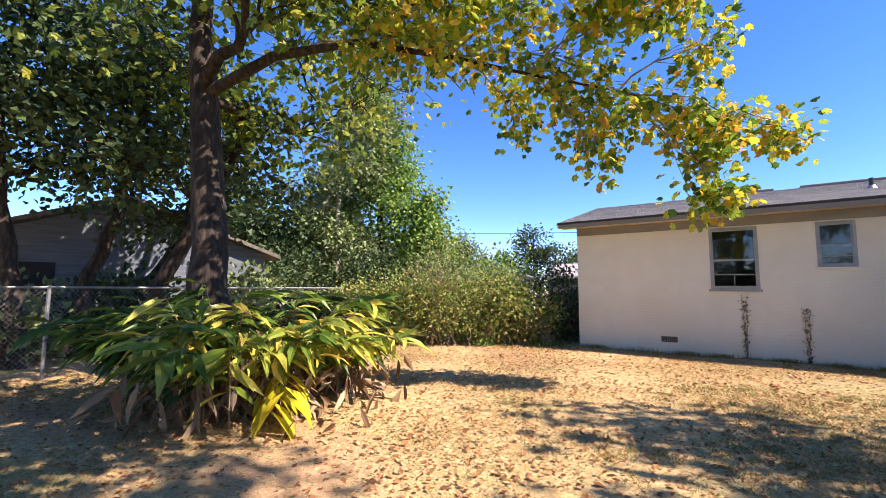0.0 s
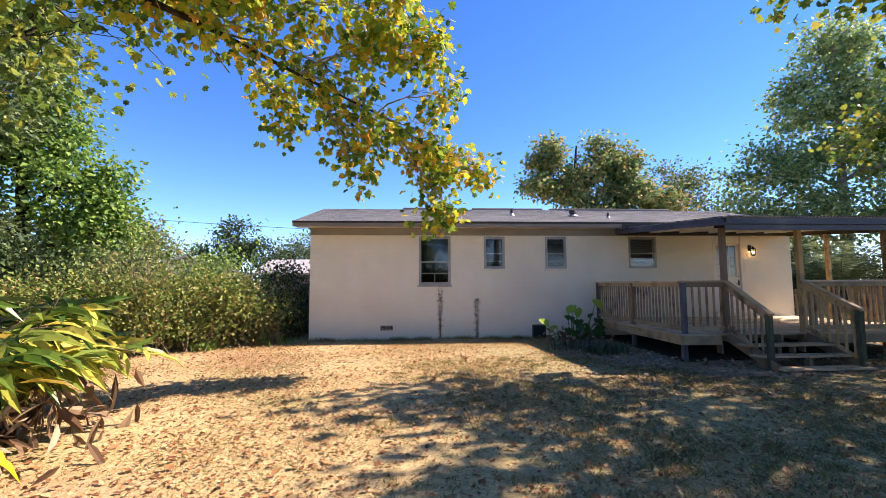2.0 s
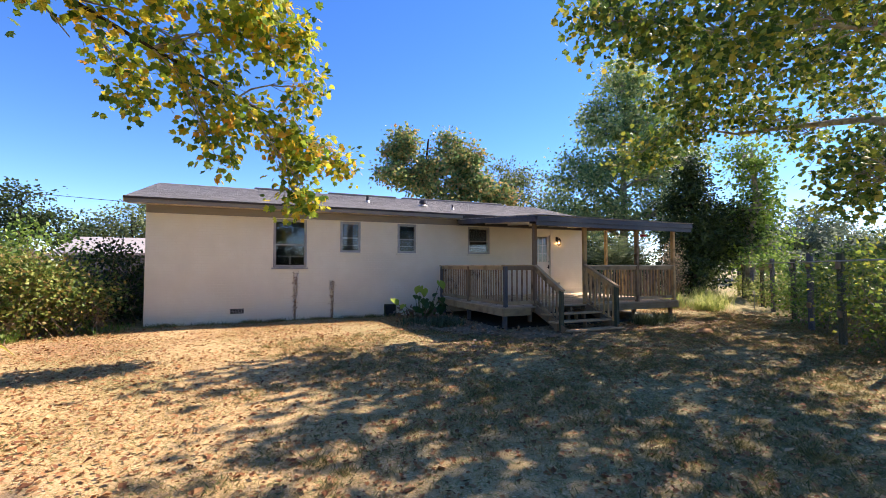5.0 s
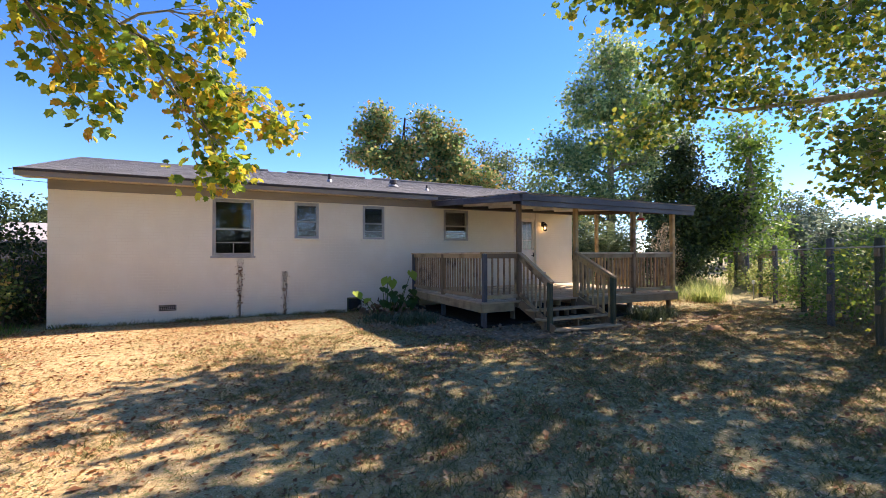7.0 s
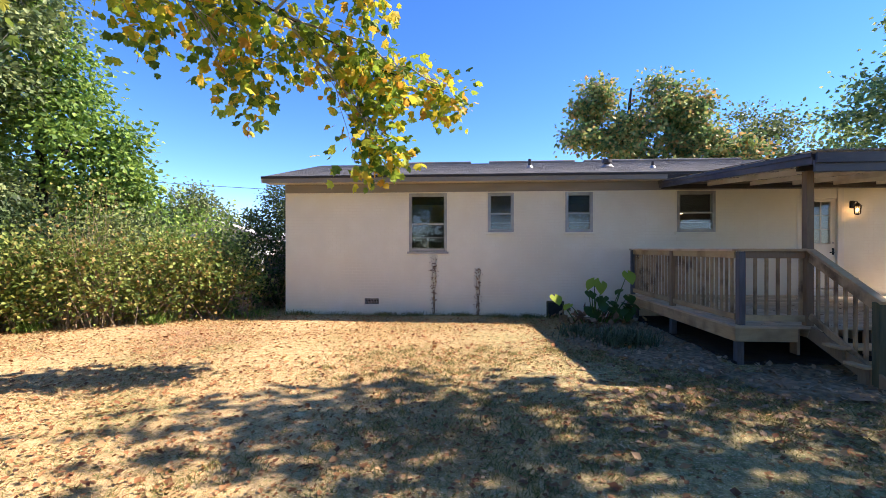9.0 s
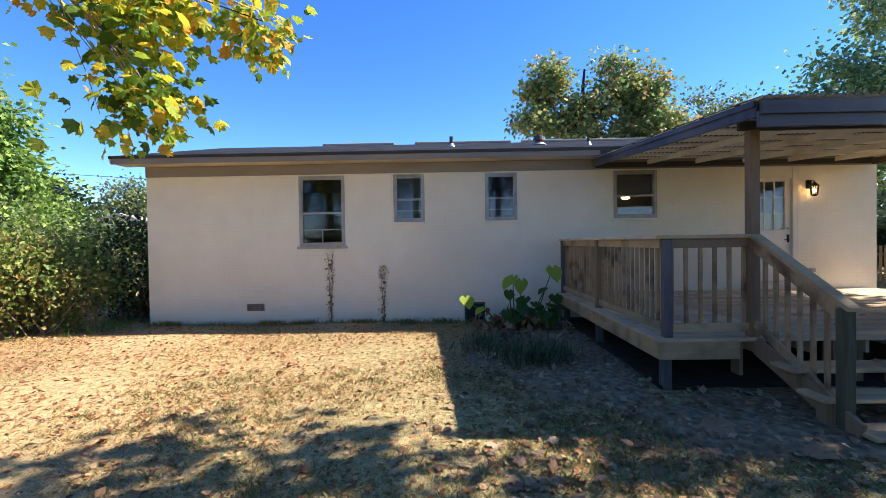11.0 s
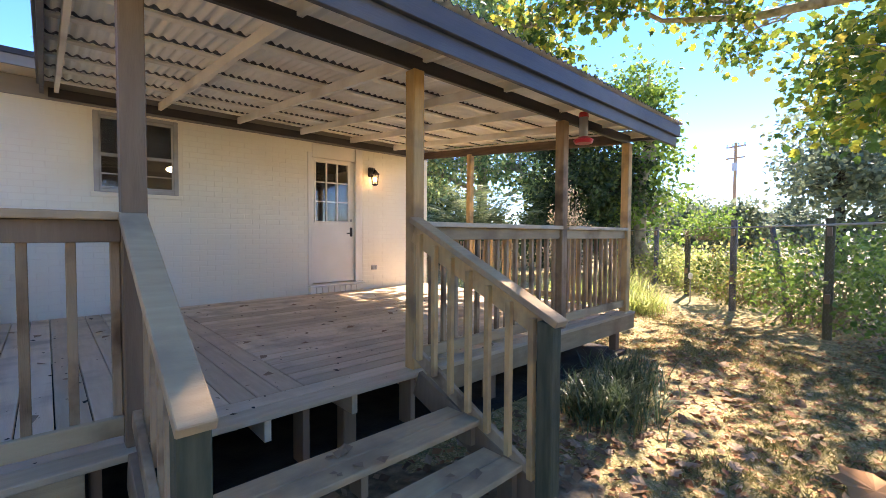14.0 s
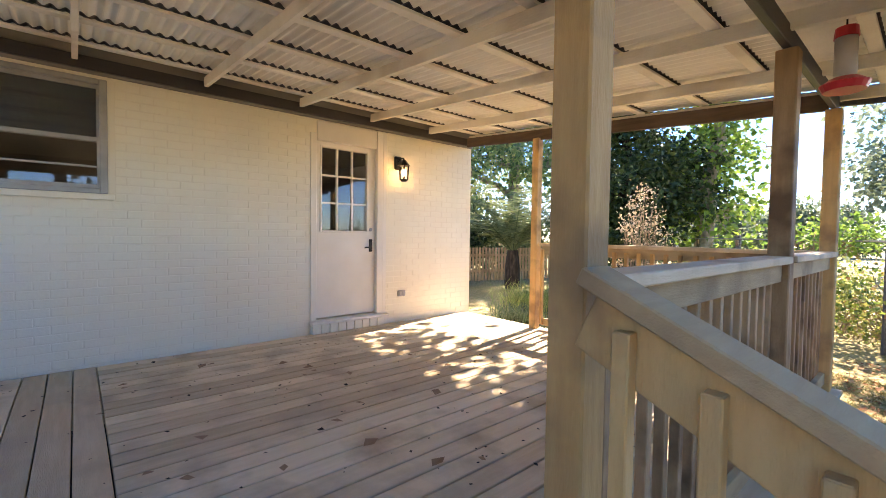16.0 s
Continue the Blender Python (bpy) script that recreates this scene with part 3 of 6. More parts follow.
def window(name, x0, x1, z0, z1, label, bars):
    w = thing(name, ((x0 + x1) / 2, HY0, z0), label, "window", kind="structure")
    y0, y1, f = HY0 - 0.012, HY0 + 0.06, 0.045
    for nm, b in (("window_frame", (x0 - 0.01, x0 + f, z0, z1)), ("window_frame", (x1 - f, x1 + 0.01, z0, z1)),
                  ("window_frame", (x0 + f, x1 - f, z1 - f, z1)), ("window_frame", (x0 + f, x1 - f, z0, z0 + f))):
        part(nm, box(b[0], b[1], y0, y1, b[2], b[3], 0.005), ALU, w)
    zm = z0 + (z1 - z0) * 0.47
    sash = {}
    for nm, a, b, d in (("lower_sash", z0 + f, zm + 0.02, 0.012), ("upper_sash", zm - 0.02, z1 - f, 0.03)):
        bm = bmesh.new()
        for q in ((x0 + f, x0 + f + 0.02, a, b), (x1 - f - 0.02, x1 - f, a, b), (x0 + f + 0.02, x1 - f - 0.02, a, a + 0.03), (x0 + f + 0.02, x1 - f - 0.02, b - 0.035, b)):
            box(q[0], q[1], y0 + d, y0 + d + 0.017, q[2], q[3], bm=bm)
        sash[nm] = part(nm, bm, ALU, w)
    for zb in bars:
        if zb < 0.01:
            continue
        part("glazing_bar", box(x0 + f, x1 - f, y0 + 0.022, y1 - 0.01, z0 + (z1 - z0) * zb - 0.008, z0 + (z1 - z0) * zb + 0.008), ALU, sash["lower_sash"])
    if z1 - z0 > 1.2:
        xm = (x0 + x1) / 2
        part("glazing_bar", box(xm - 0.008, xm + 0.008, y0 + 0.024, y1 - 0.012, z0 + f + 0.03, z0 + (z1 - z0) * 0.235 - 0.008), ALU, sash["lower_sash"])
    for a, b, d in ((z0 + f, zm - 0.022, 0.018), (zm + 0.022, z1 - f, 0.032)):
        g = part("pane", box(x0 + f - 0.004, x1 - f + 0.004, y0 + d + 0.012, y0 + d + 0.016, a - 0.003, b + 0.003), GLASS, sash["lower_sash" if d < 0.02 else "upper_sash"])
        g.visible_shadow = False
    part("window_sill", box(x0 - 0.05, x1 + 0.05, HY0 - 0.045, HY0 + 0.01, z0 - 0.055, z0 - 0.003, 0.006), CREAM if bars != (0.235,) else ALU, w)
    return w


window("window_1", *OPENINGS["window_1"], "large aluminium double-hung window reflecting trees", (0.235,))
window("window_2", *OPENINGS["window_2"], "small aluminium double-hung window with dull glass", (0.235, 0.001))
window("window_3", *OPENINGS["window_3"], "small aluminium double-hung window reflecting sky", (0.235, 0.001))
window("window_4", *OPENINGS["window_4"], "aluminium window beneath the porch roof", (0.235, 0.001))


def blind(x0, x1, z0, z1):
    """A roller blind in the dim room colour, hung behind a window's upper sash."""
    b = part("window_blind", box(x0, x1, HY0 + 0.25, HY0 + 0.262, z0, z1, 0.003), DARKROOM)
    tagged(b, "drawn dim blind behind the window glass", "blind")


blind(1.3, 2.0, 1.9, 2.95)
blind(3.2, 3.9, 1.9, 2.4)
blind(5.8, 6.75, 2.42, 2.95)


def back_door():
    x0, x1, z0, z1 = OPENINGS["door_1"]
    d = thing("door_1", ((x0 + x1) / 2, HY0, z0), "closed off-white half-glass back door with nine panes", "door", kind="structure")
    y = HY0 + 0.03
    a, b = x0 + 0.03, x1 - 0.04
    gx0, gx1, gz0, gz1 = a + 0.075, b - 0.12, 1.665, 2.645
    for q in ((a, b, z0 + 0.02, gz0), (a, b, gz1, z1 - 0.03), (a, gx0, gz0, gz1), (gx1, b, gz0, gz1)):
        part("door_panel", box(q[0], q[1], y, y + 0.045, q[2], q[3]), WHITEPAINT, d)
    for i in (1, 2):
        gx = gx0 + (gx1 - gx0) * i / 3
        part("glazing_bar", box(gx - 0.011, gx + 0.011, y + 0.004, y + 0.04, gz0, gz1), WHITEPAINT, d)
        gz = gz0 + (gz1 - gz0) * i / 3
        part("glazing_bar", box(gx0, gx1, y + 0.006, y + 0.038, gz - 0.011, gz + 0.011), WHITEPAINT, d)
    for i in range(3):
        for j in range(3):
            p = part("pane", box(gx0 + (gx1 - gx0) * i / 3 + 0.008, gx0 + (gx1 - gx0) * (i + 1) / 3 - 0.008, y + 0.02, y + 0.024,
                                 gz0 + (gz1 - gz0) * j / 3 + 0.008, gz0 + (gz1 - gz0) * (j + 1) / 3 - 0.008), GLASS, d)
            p.visible_shadow = False
    for q in ((gx0 - 0.025, gx0, gz0 - 0.025, gz1 + 0.025), (gx1, gx1 + 0.025, gz0 - 0.025, gz1 + 0.025), (gx0, gx1, gz0 - 0.025, gz0), (gx0, gx1, gz1, gz1 + 0.025)):
        part("glass_moulding", box(q[0], q[1], y - 0.012, y + 0.004, q[2], q[3], 0.004), WHITEPAINT, d)
    part("door_frame", box(x0 - 0.05, x0 + 0.026, HY0 - 0.012, HY0 + 0.1, z0, z1 + 0.05, 0.005), WHITEPAINT, d)
    part("door_frame", box(x1 - 0.036, x1 + 0.05, HY0 - 0.03, HY0 + 0.1, z0, z1 + 0.2, 0.005), WHITEPAINT, d)
    part("door_frame", box(x1 + 0.054, x1 + 0.11, HY0 - 0.02, HY0 + 0.008, z0 - 0.1, z1 + 0.2, 0.005), WHITEPAINT, d)
    part("door_frame", box(x0 + 0.028, x1 - 0.04, HY0 - 0.012, HY0 + 0.1, z1 - 0.027, z1 + 0.2, 0.005), WHITEPAINT, d)
    part("threshold", box(x0 - 0.06, x1 + 0.12, HY0 - 0.10, HY0 + 0.1, z0 - 0.035, z0 - 0.003, 0.006), WHITEPAINT, d)
    for i in range(9):
        bx = x0 - 0.05 + i * 0.108
        part("brick", box(bx, bx + 0.1, HY0 - 0.085, HY0 + 0.01, 0.455, z0 - 0.04, 0.006), CREAM, d)
    part("backplate", box(b - 0.085, b - 0.035, y - 0.012, y, 1.40, 1.56, 0.006), BLACKMETAL, d, "black door lever backplate")
    part("door_handle", stick((b - 0.06, y - 0.045, 1.46), (b - 0.17, y - 0.05, 1.455), 0.016, 0.02), BLACKMETAL, d, "black lever handle")
    part("deadbolt", box(b - 0.082, b - 0.04, y - 0.014, y, 1.66, 1.705, 0.01), ALU, d, "steel deadbolt")
    return d


back_door()


def wall_lantern():
    x, z, y = 9.76, 2.32, HY0
    l = thing("wall_lantern", (x, y, z), "lit black metal lantern on the painted wall", "lamp")
    part("backplate", box(x - 0.06, x + 0.06, y - 0.03, y + 0.005, z + 0.16, z + 0.34, 0.02), BLACKMETAL, l)
    part("arm", tubes("arm", [[(x, y - 0.02, z + 0.26, 0.014), (x, y - 0.07, z + 0.31, 0.014), (x, y - 0.14, z + 0.30, 0.012), (x, y - 0.15, z + 0.24, 0.012)]], BLACKMETAL), None, l)
    bm = bmesh.new()
    bmesh.ops.create_cone(bm, cap_ends=True, segments=6, radius1=0.085, radius2=0.02, depth=0.08, matrix=pose(x, y - 0.15, z + 0.24))
    part("roof", bm, BLACKMETAL, l)
    for i in range(6):
        a = i * math.pi / 3
        part("cage_bar", stick((x + 0.068 * math.cos(a), y - 0.15 + 0.068 * math.sin(a), z + 0.20), (x + 0.055 * math.cos(a), y - 0.15 + 0.055 * math.sin(a), z + 0.02), 0.01, 0.01, 0), BLACKMETAL, l)
    bm = bmesh.new()
    bmesh.ops.create_cone(bm, cap_ends=True, segments=6, radius1=0.03, radius2=0.062, depth=0.03, matrix=pose(x, y - 0.15, z + 0.012))
    part("base", bm, BLACKMETAL, l)
    bm = bmesh.new()
    bmesh.ops.create_uvsphere(bm, u_segments=10, v_segments=8, radius=0.026, matrix=pose(x, y - 0.15, z + 0.11) @ Matrix.Diagonal((1, 1, 1.7, 1)))
    part("bulb", bm, BULB, l, "glowing warm bulb", smooth=True)
    lamp = new("lantern_light", bpy.data.lights.new("lantern_light", "POINT"))
    lamp.data.energy, lamp.data.color, lamp.data.shadow_soft_size = 0.4, (1.0, 0.6, 0.28), 0.04
    lamp.location = (x, y - 0.15, z + 0.11)


wall_lantern()


def outlet():
    o = thing("outlet_cover", (9.84, HY0, 0.83), "grey weatherproof outlet cover on the wall", "outlet")
    part("plate", box(9.78, 9.90, HY0 - 0.02, HY0 + 0.006, 0.79, 0.87, 0.005), ALU, o)
    for x in (9.79, 9.843):
        part("flap", box(x, x + 0.045, HY0 - 0.034, HY0 - 0.0205, 0.80, 0.86, 0.006), GALV, o)


outlet()


def foundation_vent(x, z):
    v = thing("foundation_vent", (x, HY0, z), "black plastic foundation vent in the brick wall", "vent")
    part("frame", box(x, x + 0.40, HY0 - 0.012, HY0 + 0.008, z, z + 0.19), MORTAR, v)
    part("backing", box(x + 0.02, x + 0.38, HY0 - 0.016, HY0 - 0.0125, z + 0.02, z + 0.16), BLACKVOID, v)
    for i in range(9):
        part("slat", stick((x + 0.03 + i * 0.04, HY0 - 0.02, z + 0.02), (x + 0.05 + i * 0.04, HY0 - 0.02, z + 0.16), 0.006, 0.006, 0), GALV, v)
    for j in range(3):
        part("slat", stick((x + 0.02, HY0 - 0.021, z + 0.05 + j * 0.04), (x + 0.38, HY0 - 0.021, z + 0.05 + j * 0.04), 0.006, 0.006, 0), GALV, v)


foundation_vent(-1.77, 0.13)


def crawl_hatch():
    h = thing("crawl_space_hatch", (2.97, HY0, -0.1), "dark open crawl space hatch behind the plants", "hatch")
    part("frame", box(2.76, 3.18, HY0 - 0.02, HY0 + 0.008, -0.2, 0.27, 0.006), GREENWOOD, h)
    # flat black panel stands in for the darkness inside the hatch
    part("opening", box(2.80, 3.14, HY0 - 0.026, HY0 - 0.0205, -0.2, 0.23), BLACKVOID, h)


crawl_hatch()


def roof_pipe(x, y, h, r, name, label, hood=False):
    z = EAVE_Z + SLOPE * (y - EAVE_Y)
    p = thing(name, (x, y, z), label, "vent pipe")
    bm = bmesh.new()
    bmesh.ops.create_cone(bm, cap_ends=True, segments=14, radius1=r, radius2=r, depth=h + 0.1, matrix=pose(x, y, z + h / 2 - 0.05))
    part("pipe", bm, DARKTRIM, p)
    bm = bmesh.new()
    bmesh.ops.create_cone(bm, cap_ends=True, segments=14, radius1=r * 2.3, radius2=r * 1.2, depth=0.08, matrix=pose(x, y, z + 0.03))
    part("flashing", bm, GALV, p, "grey flashing collar")
    if hood:
        bm = bmesh.new()
        bmesh.ops.create_cone(bm, cap_ends=True, segments=14, radius1=r * 1.6, radius2=r * 1.35, depth=0.1, matrix=pose(x, y, z + h))
        part("hood", bm, DARKTRIM, p)


roof_pipe(2.55, 13.4, 0.24, 0.045, "vent_pipe", "dark plumbing vent pipe on the shingles")
roof_pipe(4.6, 13.2, 0.16, 0.085, "vent_hood", "dark round roof vent hood", True)
roof_pipe(5.6, 12.7, 0.17, 0.035, "vent_pipe", "thin plumbing vent pipe on the shingles")


def ceiling_lamp():
    l = thing("ceiling_lamp", (7.15, 14.5, 2.98), "glowing dome ceiling lamp seen through the window", "lamp")
    bm = bmesh.new()
    bmesh.ops.create_uvsphere(bm, u_segments=14, v_segments=8, radius=0.11, matrix=pose(7.15, 14.5, 2.62) @ Matrix.Diagonal((1, 1, 0.45, 1)))
    part("shade", bm, CEILBULB, l, smooth=True)
    bm = bmesh.new()
    bmesh.ops.create_cone(bm, cap_ends=True, segments=14, radius1=0.02, radius2=0.03, depth=0.36, matrix=pose(7.15, 14.5, 2.82))
    part("canopy", bm, BLACKMETAL, l)


ceiling_lamp()

# ---- the deck ----
DX0, DX1, DY0, DY1, DZ = 4.65, 11.05, 7.61, 11.86, 0.455
RAIL_Y = 7.72  # the front line of posts and rails
SEAM = 6.62
deck = thing("deck", ((DX0 + DX1) / 2, (DY0 + DY1) / 2, GROUND), "raised weathered lumber deck against the house", "deck")


def run_boards(a, b, w, gap):
    k = max(1, round((b - a) / w))
    step = (b - a) / k
    return [(a + i * step + gap / 2, a + (i + 1) * step - gap / 2) for i in range(k)]


for a, b in run_boards(DX0 + 0.16, SEAM, 0.155, 0.007):
    part("plank", box(a, b, DY0 + 0.30, DY1, DZ - 0.035, DZ, 0.004), WOODY, deck)
for a, b in run_boards(DY0 + 0.30, DY1, 0.148, 0.013):
    part("plank", box(SEAM + 0.004, DX1 - 0.005, a, b, DZ - 0.035, DZ - 0.001, 0.004), WOODX, deck)
for a, b in ((DY0, DY0 + 0.147), (DY0 + 0.152, DY0 + 0.296)):
    part("plank", box(DX0, DX1, a, b, DZ - 0.035, DZ, 0.005), WOODX, deck)
part("plank", box(DX0, DX0 + 0.155, DY0 + 0.30, DY1, DZ - 0.035, DZ, 0.005), WOODY, deck)
for a, b in ((DX0 + 0.01, 5.50), (7.42, DX1 - 0.01)):
    part("rim_joist", box(a, b, DY0 + 0.012, DY0 + 0.05, 0.235, DZ - 0.036, 0.003), RAILWOOD, deck)
for x in (5.52, 6.50, 7.32):
    part("stair_block", box(x, x + 0.04, DY0 + 0.06, DY0 + 0.20, 0.05, DZ - 0.037), BROWNPOST, deck)
for x in (DX0 + 0.012, DX1 - 0.05):
    part("rim_joist", box(x, x + 0.038, DY0 + 0.052, DY1, 0.235, DZ - 0.036, 0.003), RAILWOOD, deck)
for i in range(11):
    x = DX0 + 0.5 + i * 0.56
    part("joist", box(x, x + 0.038, DY0 + 0.052, DY1, 0.28, DZ - 0.037), WOODY, deck)
for x, y in ((4.78, 7.74), (4.78, 9.75), (4.78, 11.6), (6.9, 7.85), (8.4, 7.85), (9.39, 7.85), (10.9, 7.82), (10.92, 9.8), (7, 9.8), (9, 9.8)):
    part("pier", box(x - 0.05, x + 0.05, y - 0.045, y + 0.05, GROUND - 0.1, 0.28, 0.006), GREYPOST if x < 5 else BROWNPOST, deck)


def rail_panel(thing_ob, a, b, out, mat_top, ends=(0.05, 0.05), bottom=0.10, count=None, mat=WOOD, top=1.06):
    """A level rail from post to post: cap, top board, bottom board and balusters on the outer face."""
    a, b, out = Vector((*a, DZ)), Vector((*b, DZ)), Vector((*out, 0))
    d = (b - a).normalized()
    p, q = a + d * ends[0], b - d * ends[1]
    up = Vector((0, 0, 1))
    part("top_board", stick(p + up * (top - 0.058), q + up * (top - 0.058), 0.036, 0.1), mat_top, thing_ob)
    part("bottom_board", stick(p + up * bottom, q + up * bottom, 0.036, 0.088), RAILWOOD, thing_ob)
    n = count or max(2, round((q - p).length / 0.135) + 1)
    for i in range(n):
        c = p + d * 0.02 + (q - p - d * 0.04) * i / (n - 1) - out * 0.038
        part("baluster", stick(c + up * (bottom - 0.03), c + up * (top - 0.05), 0.036, 0.036, 0.003, up=(0, 1, 0)), mat, thing_ob)


def post_part(name, x, y, z1, mat, parent, w=0.09, z0=DZ):
    return part(name, box(x - w / 2, x + w / 2, y - w / 2, y + w / 2, z0, z1, 0.006), mat, parent)


railing = thing("deck_railing", (4.75, 9.0, DZ), "weathered lumber deck railing with square balusters", "railing", "deck railings")
post_part("post", 4.79, RAIL_Y, DZ + 1.05, GREYPOST, railing)
post_part("post", 4.77, 9.75, DZ + 1.05, BROWNPOST, railing)
post_part("post", 4.77, 11.78, DZ + 1.05, GREYPOST, railing)
rail_panel(railing, (4.79, RAIL_Y), (5.70, RAIL_Y), (0, -1), BROWNPOST, count=6)
rail_panel(railing, (4.78, RAIL_Y + 0.05), (4.77, 9.75), (-1, 0), RAILWOOD, mat=WOOD)
rail_panel(railing, (4.77, 9.80), (4.77, 11.78), (-1, 0), RAILWOOD, mat=WOOD)
part("cap", box(4.71, 5.648, RAIL_Y - 0.065, RAIL_Y + 0.065, DZ + 1.052, DZ + 1.09, 0.005), GREYWOOD, railing, "silvered flat rail cap")
part("cap", box(4.71, 4.84, RAIL_Y + 0.068, 11.86, DZ + 1.052, DZ + 1.09, 0.005), WOODY, railing)

railing_r = thing("deck_railing", (9.2, RAIL_Y, DZ), "weathered lumber railing round the deck corner", "railing", "deck railings")
rail_panel(railing_r, (7.39, RAIL_Y), (9.39, RAIL_Y), (0, -1), RAILWOOD)
rail_panel(railing_r, (9.39, RAIL_Y), (10.95, RAIL_Y), (0, -1), RAILWOOD)
rail_panel(railing_r, (10.95, RAIL_Y + 0.05), (10.95, 10.45), (1, 0), RAILWOOD, mat=NEWWOOD)
part("cap", box(7.442, 9.338, RAIL_Y - 0.065, RAIL_Y + 0.065, DZ + 1.052, DZ + 1.09, 0.005), WOODX, railing_r)
part("cap", box(9.442, 10.898, RAIL_Y - 0.065, RAIL_Y + 0.065, DZ + 1.052, DZ + 1.09, 0.005), WOODX, railing_r)
part("cap", box(10.89, 11.02, RAIL_Y + 0.068, 10.42, DZ + 1.052, DZ + 1.09, 0.005), WOODY, railing_r)

# ---- the porch roof ----
RX0, RX1, RY0, RY1 = 5.36, 11.1, 7.10, 11.80


def porch_z(y):
    return 2.79 + (y - RY0) * 0.075


porch = thing("porch_roof", (8.2, 7.8, DZ), "lean-to porch roof of corrugated steel on lumber posts", "roof")
POST_Y = RAIL_Y
for x, mat in ((5.70, BROWNPOST), (7.395, NEWWOOD), (9.39, WOOD), (10.95, NEWWOOD)):
    post_part("post", x, POST_Y, 2.64, mat, porch, 0.1)
post_part("post", 10.93, 10.50, 2.86, NEWWOOD, porch, 0.095)
part("front_beam", box(5.55, 11.01, POST_Y - 0.02, POST_Y + 0.02, 2.64, 2.745, 0.004), DARKTRIM, porch, "dark stained front beam")
part("side_beam", stick((10.94, POST_Y + 0.03, 2.70), (10.94, 11.78, 3.0), 0.04, 0.13), BEAMWOOD, porch)
part("ledger", box(5.45, 11.05, HY0 - 0.075, HY0 - 0.035, 2.97, 3.075, 0.004), DARKTRIM, porch, "dark ledger board on the house wall")
for x in (5.52, 6.51, 7.47, 8.41, 9.31, 10.24, 11.02):
    part("rafter", stick((x, RY0 + 0.06, porch_z(RY0 + 0.06) - 0.075), (x, HY0 - 0.08, porch_z(HY0 - 0.08) - 0.075), 0.04, 0.088, 0.003), WHITEWASH, porch)
PURLINS = [RY0 + 0.35 + i * 0.60 for i in range(8)]
for y in PURLINS:
    part("purlin", stick((RX0 + 0.06, y, porch_z(y) - 0.018), (RX1 - 0.06, y, porch_z(y) - 0.018), 0.02, 0.07, 0.002, up=(0, 1, 0)), WHITEWASH, porch)


def corrugated(x0, x1, y0, y1, lift, mat, flip, shade_band=()):
    n = int((x1 - x0) / 0.075 * 8)
    xs = np.linspace(x0, x1, n)
    ys = np.array([y0, (y0 + y1) / 2, y1])
    if shade_band:
        ys = np.array(sorted([y0, y1] + [y for c in shade_band for y in (c - 0.045, c + 0.045) if y0 < y < y1]))
    v = [(x, y, porch_z(y) + 0.014 + lift + 0.012 * math.sin(x * 2 * math.pi / 0.075)) for y in ys for x in xs]
    f = []
    for r in range(len(ys) - 1):
        for i in range(n - 1):
            q = (r * n + i, r * n + i + 1, (r + 1) * n + i + 1, (r + 1) * n + i)
            f.append(q[::-1] if flip else q)
    me = mesh_np("sheet", v, f, mat)
    # bare dark steel over each purlin, doubling as the shade of the gap
    if shade_band:
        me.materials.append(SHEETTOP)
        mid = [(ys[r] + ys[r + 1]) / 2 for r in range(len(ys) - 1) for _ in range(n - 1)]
        me.polygons.foreach_set("material_index", [int(any(abs(m - c) < 0.04 for c in shade_band)) for m in mid])
    return me


part("steel_sheet", corrugated(RX0, RX1, RY0, RY1, 0.004, SHEETTOP, False), None, porch, "dark corrugated steel sheet")
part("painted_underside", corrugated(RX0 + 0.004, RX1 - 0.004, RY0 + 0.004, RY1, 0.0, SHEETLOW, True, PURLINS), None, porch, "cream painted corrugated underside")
zf = porch_z(RY0 + 0.03)
part("fascia", box(RX0 + 0.02, RX1 - 0.02, RY0 + 0.03, RY0 + 0.068, zf - 0.14, zf - 0.008, 0.004), BLUEGREY, porch, "dark painted porch fascia")
part("fascia", box(RX0 + 0.02, RX1 - 0.02, RY0 + 0.07, RY0 + 0.108, zf - 0.25, zf - 0.10, 0.004), BLUEGREY, porch)
for x in (RX0 + 0.02, RX1 - 0.058):
    part("barge_board", stick((x + 0.019, RY0 + 0.11, porch_z(RY0 + 0.11) - 0.085), (x + 0.019, RY1, porch_z(RY1) - 0.085), 0.038, 0.14), BLUEGREY, porch)
part("trim_batten", stick((RX0 + 0.008, RY0 + 0.11, porch_z(RY0 + 0.11) - 0.03), (RX0 + 0.008, RY1, porch_z(RY1) - 0.03), 0.02, 0.06), BLUEGREY, porch)

# ---- the stairs ----
stairs = thing("deck_stairs", (6.53, 6.9, GROUND), "open lumber stairs up to the deck", "stairs")
TREADS = ((0.31, 7.0), (0.155, 6.68), (-0.02, 6.36))
for z, y in TREADS:
    x0, x1 = (5.55, 7.36) if z > 0 else (5.66, 7.46)
    part("tread", box(x0, x1, y, y + 0.142, z - 0.036, z, 0.006), GREYWOOD, stairs, "silvered stair tread board")
    part("tread", box(x0, x1, y + 0.148, y + 0.29, z - 0.036, z - 0.001, 0.006), GREYWOOD, stairs)
for x in (5.60, 6.50, 7.28):
    for z, y in TREADS[:2]:
        part("riser_block", box(x, x + 0.04, y + 0.03, y + 0.14, z - 0.16 if z > 0.2 else GROUND - 0.03, z - 0.037), BROWNPOST, stairs)
    if x != 6.50:
        part("stringer", stick((x + 0.065, 6.48, -0.05), (x + 0.065, 7.62, 0.38), 0.038, 0.19), BROWNPOST, stairs)
